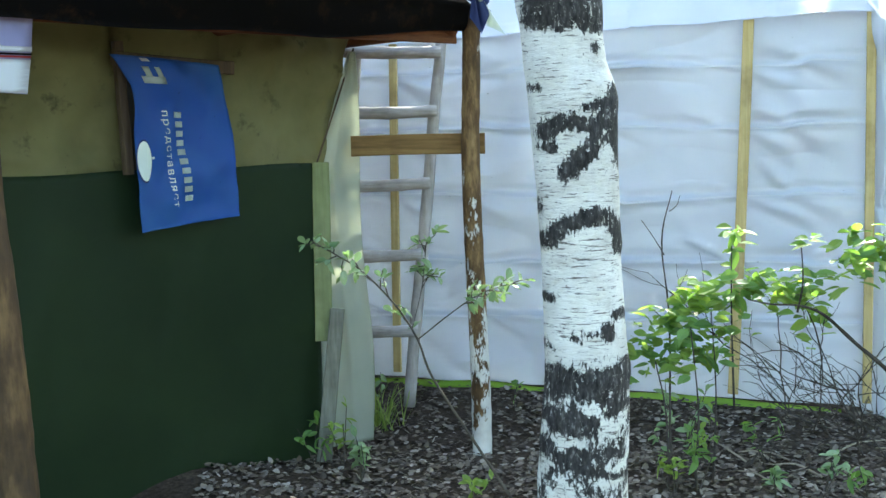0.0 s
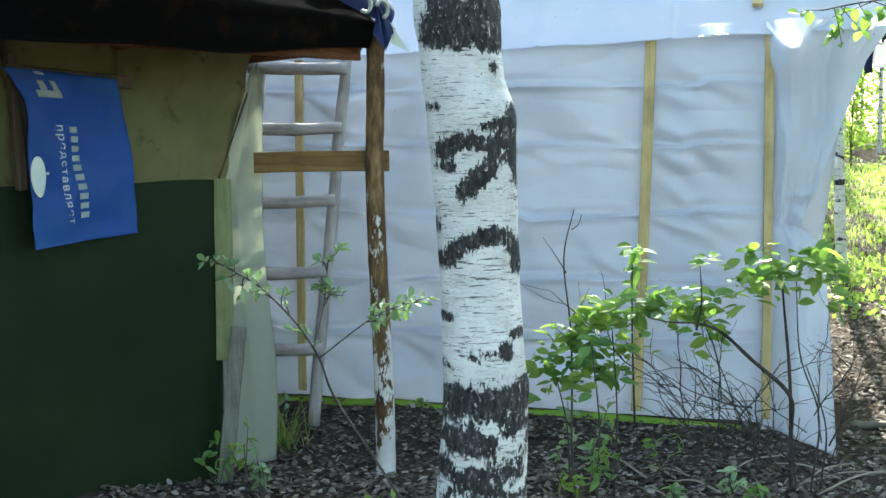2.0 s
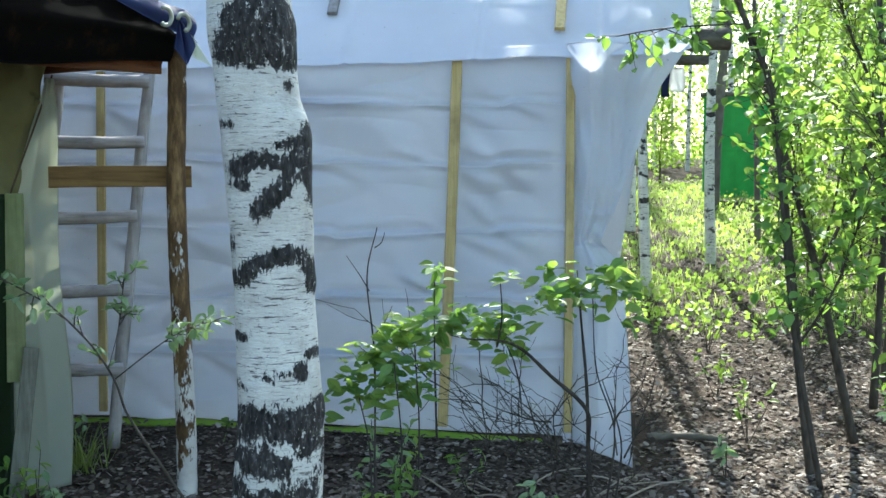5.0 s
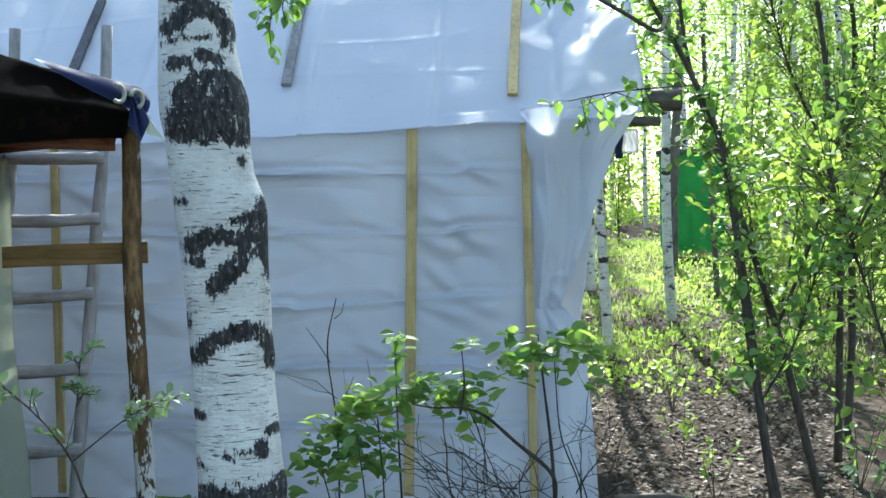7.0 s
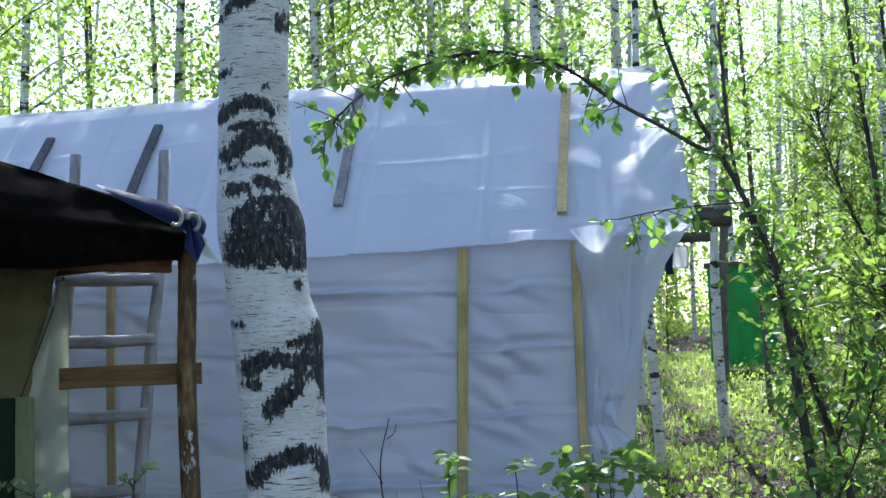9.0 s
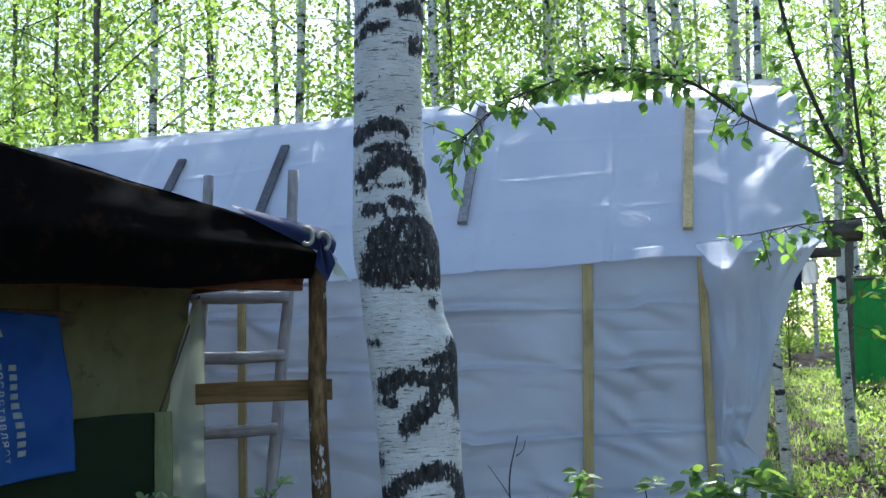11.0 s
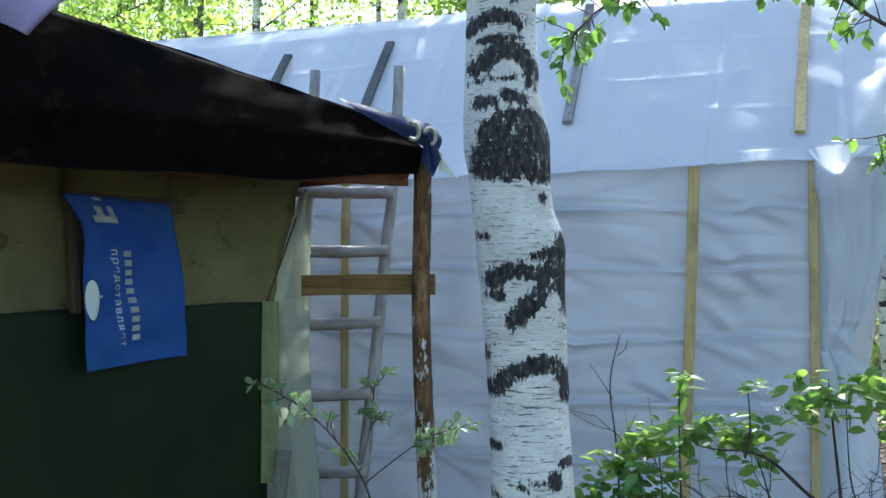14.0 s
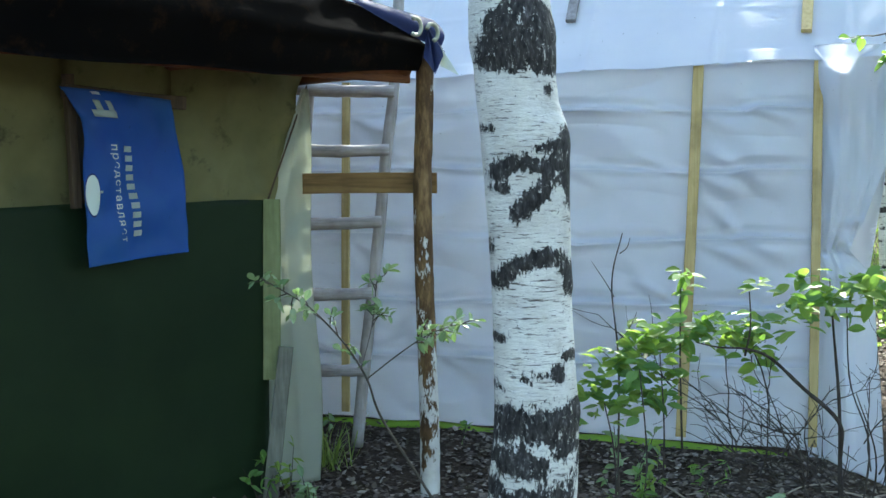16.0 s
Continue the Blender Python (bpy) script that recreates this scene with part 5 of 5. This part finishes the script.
    for x, z, n in spots:
        c = Vector((x, 4.72 + rnd.uniform(-0.10, 0.10), z))
        for _ in range(int(n * 3.0)):
            d = Vector((rnd.gauss(0, 1), rnd.gauss(0, 0.7), rnd.gauss(0.05, 0.3))).normalized()
            n_ = (Vector((0, -0.35, 1)) + rand_dir(rnd) * 0.7).normalized()
            f = rnd.uniform(0.55, 1.1)
            (lv if rnd.random() < 0.6 else young).append((c - ob.location + rand_dir(rnd) * rnd.uniform(0, 0.13 if n > 3 else 0.035), d, n_, 0.080 * f, 0.043 * f))
    leaf_mesh("foliage", lv, M_LEAF, ob)
    leaf_mesh("foliage", young, M_LEAF_YOUNG, ob, "younger yellow-green foliage")


build_shrub()
sapling((0.28, 4.6), [((0.30, 4.55, -0.05), (0.12, 4.6, 0.23), (-0.02, 4.6, 0.46), (-0.07, 4.6, 0.60), (-0.15, 4.6, 0.73), (-0.27, 4.6, 0.86), (-0.36, 4.6, 0.92), (-0.46, 4.6, 0.98)),
                      ((-0.07, 4.6, 0.60), (0.06, 4.6, 0.70), (0.17, 4.6, 0.77), (0.30, 4.6, 0.81)), ((-0.09, 4.6, 0.64), (-0.05, 4.6, 0.8), (-0.03, 4.6, 0.97))],
        "thin sapling with small pale leaves before the ladder", leaves_per=16, length=0.05, width=0.024, seed=9, leafmat=M_LEAF_PALE, twig=0.07, r0=0.006, r1=0.002, start=0.45, bunch=4)


def sprig(x, y, h, n, seed, length=0.075, width=0.035, mat=None, spread=0.5):
    rnd = random.Random(seed)
    ob = thing("seedling", (x, y, ground_z(x, y)), "small leafy seedling on the forest floor", "plant", "seedlings")
    lv = []
    for k in range(max(1, n // 7)):
        top = Vector((rnd.gauss(0, spread * h * 0.5), rnd.gauss(0, spread * h * 0.5), h * rnd.uniform(0.7, 1.1)))
        part("stem", tube(bmesh.new(), smooth_line(((0, 0, -0.02), top * 0.5 + rand_dir(rnd) * 0.01, top), 4), 0.003, 0.0014, 5, cap=False), M_STEM, ob)
        for _ in range(7):
            p = top * rnd.uniform(0.45, 1.0)
            d = (rand_dir(rnd) + Vector((0, 0, 0.15))).normalized()
            f = rnd.uniform(0.6, 1.1)
            lv.append((p, d, (Vector((0, -0.1, 1)) + rand_dir(rnd) * 0.6).normalized(), length * f, width * f))
    leaf_mesh("foliage", lv, mat or M_LEAF_YOUNG, ob)


for i, (x, y, h, n) in enumerate(((-0.31, 4.8, 0.17, 28), (-0.50, 4.95, 0.20, 14), (-0.40, 5.05, 0.22, 14), (0.92, 4.75, 0.36, 28), (0.98, 4.6, 0.25, 21), (0.88, 4.55, 0.18, 14), (1.44, 4.55, 0.16, 14), (1.35, 5.0, 0.2, 14), (0.13, 4.55, 0.10, 14), (1.25, 4.5, 0.12, 14),
                                  (1.6, 4.5, 0.12, 10), (1.1, 5.0, 0.2, 14), (-0.27, 5.75, 0.28, 10), (0.36, 5.9, 0.2, 7), (2.9, 5.6, 0.3, 21), (3.3, 5.0, 0.35, 21), (3.7, 5.6, 0.4, 28), (3.1, 6.4, 0.3, 21), (2.6, 6.6, 0.3, 14), (3.9, 6.9, 0.4, 28), (3.5, 7.4, 0.4, 28), (2.5, 5.0, 0.2, 14), (3.6, 4.7, 0.3, 21))):
    sprig(x, y, h, int(n * 1.5), 200 + i, 0.058, 0.026, mat=(M_LEAF_PALE, M_LEAF, M_LEAF_YOUNG)[i % 3])


# ---- ground cover ----
def ground_cover():
    rnd = random.Random(55)
    lv = []
    for _ in range(46000):
        u = rnd.random()
        y = 3.9 + 9.5 * u ** 1.5
        x = rnd.uniform(-0.9, 0.2 + 0.52 * y + 0.6)
        if 0.3 * (x + 0.2) + (y - 6.42) > 0 and x < 2.5:
            continue
        d = rand_dir(rnd)
        d.z *= 0.3
        f = rnd.uniform(0.5, 1.2)
        lv.append((Vector((x, y, ground_z(x, y) + rnd.uniform(0.002, 0.018))), d.normalized(), (Vector((0, 0, 1)) + rand_dir(rnd) * 0.45).normalized(), 0.036 * f, 0.027 * f))
    ob = leaf_mesh("leaf_litter", lv, M_LITTER, None, fold=-0.15, plain=True)
    tagged(ob, "curled grey-brown dead leaves lying on the ground", "leaf litter", kind="stuff")
    vs, fs = [], []

    def blade(x, y, h, w):
        a = rnd.uniform(0, 6.28)
        lean = rnd.uniform(0.2, 1.3) * h
        z = ground_z(x, y)
        dx, dy, k = math.cos(a), math.sin(a), len(vs)
        vs.extend(((x - dy * w, y + dx * w, z - 0.01), (x + dy * w, y - dx * w, z - 0.01), (x + dx * lean * 0.4 + dy * w * 0.7, y + dy * lean * 0.4 - dx * w * 0.7, z + h * 0.6), (x + dx * lean * 0.4 - dy * w * 0.7, y + dy * lean * 0.4 + dx * w * 0.7, z + h * 0.6), (x + dx * lean, y + dy * lean, z + h)))
        fs.extend(((k, k + 1, k + 2, k + 3), (k + 3, k + 2, k + 4)))

    for _ in range(56000):
        y = 7.8 + 14 * rnd.random()
        x = rnd.uniform(0.26, 0.75) * y + 0.4
        dens = noise.noise(Vector((x * 0.9, y * 0.6, 3))) + 0.6 * noise.noise(Vector((x * 3.1, y * 2.2, 9)))
        if dens < -0.02 + max(0.0, (11.0 - y) * 0.12) + rnd.uniform(-0.3, 0.3):
            continue
        blade(x, y, rnd.uniform(0.03, 0.11), 0.0045)
    for _ in range(60):
        blade(-0.27 + rnd.gauss(0, 0.05), 5.72 + rnd.gauss(0, 0.05), rnd.uniform(0.1, 0.25), 0.004)
    me = bpy.data.meshes.new("grass")
    me.from_pydata(vs, [], fs)
    ob = link("grass", me, M_GRASS)
    tagged(ob, "sunlit green grass and herbs in the clearing", "grass", kind="stuff")
    pts = []
    for _ in range(15000):
        y = 7.5 + 15 * rnd.random()
        x = rnd.uniform(0.28, 0.75) * y + 0.4
        if noise.noise(Vector((x * 0.9, y * 0.9, 13))) < 0.0:
            continue
        pts.append((x, y, ground_z(x, y) + rnd.uniform(0.02, 0.2)))
    ob = card_leaves("herb_layer", pts, 0.045, rnd, M_LEAF_YOUNG, None)
    tagged(ob, "low broad-leaved herbs covering the clearing", "herbs", kind="stuff")
    # fallen dry sticks
    for k in range(16):
        x, y = rnd.uniform(1.2, 2.1), rnd.uniform(4.5, 5.2)
        a, l = rnd.uniform(0, 3.14), rnd.uniform(0.15, 0.5)
        p = Vector((x, y, ground_z(x, y) + 0.012))
        q = p + Vector((math.cos(a) * l, math.sin(a) * l * 0.5, 0))
        q.z = ground_z(q.x, q.y) + rnd.uniform(0.015, 0.09)
        m = p.lerp(q, 0.5) + Vector((0, 0.02, 0.02))
        bm = tube(bmesh.new(), smooth_line((p, m, q), 4), 0.005, 0.0025, 5)
        ob = part("dry_stick", bm, M_DRYTWIG if k % 3 else M_TWIG)
        tagged(ob, "dry fallen stick lying on dead leaves", "stick", "fallen sticks")
    bm = tube(bmesh.new(), smooth_line(((2.42, 5.72, 0.02), (2.62, 5.66, 0.03), (2.80, 5.62, 0.012)), 5), 0.024, 0.014, 9, 0.1, rnd)
    tagged(part("fallen_log", bm, M_LOG), "short mossy log lying in the shade", "log")


ground_cover()
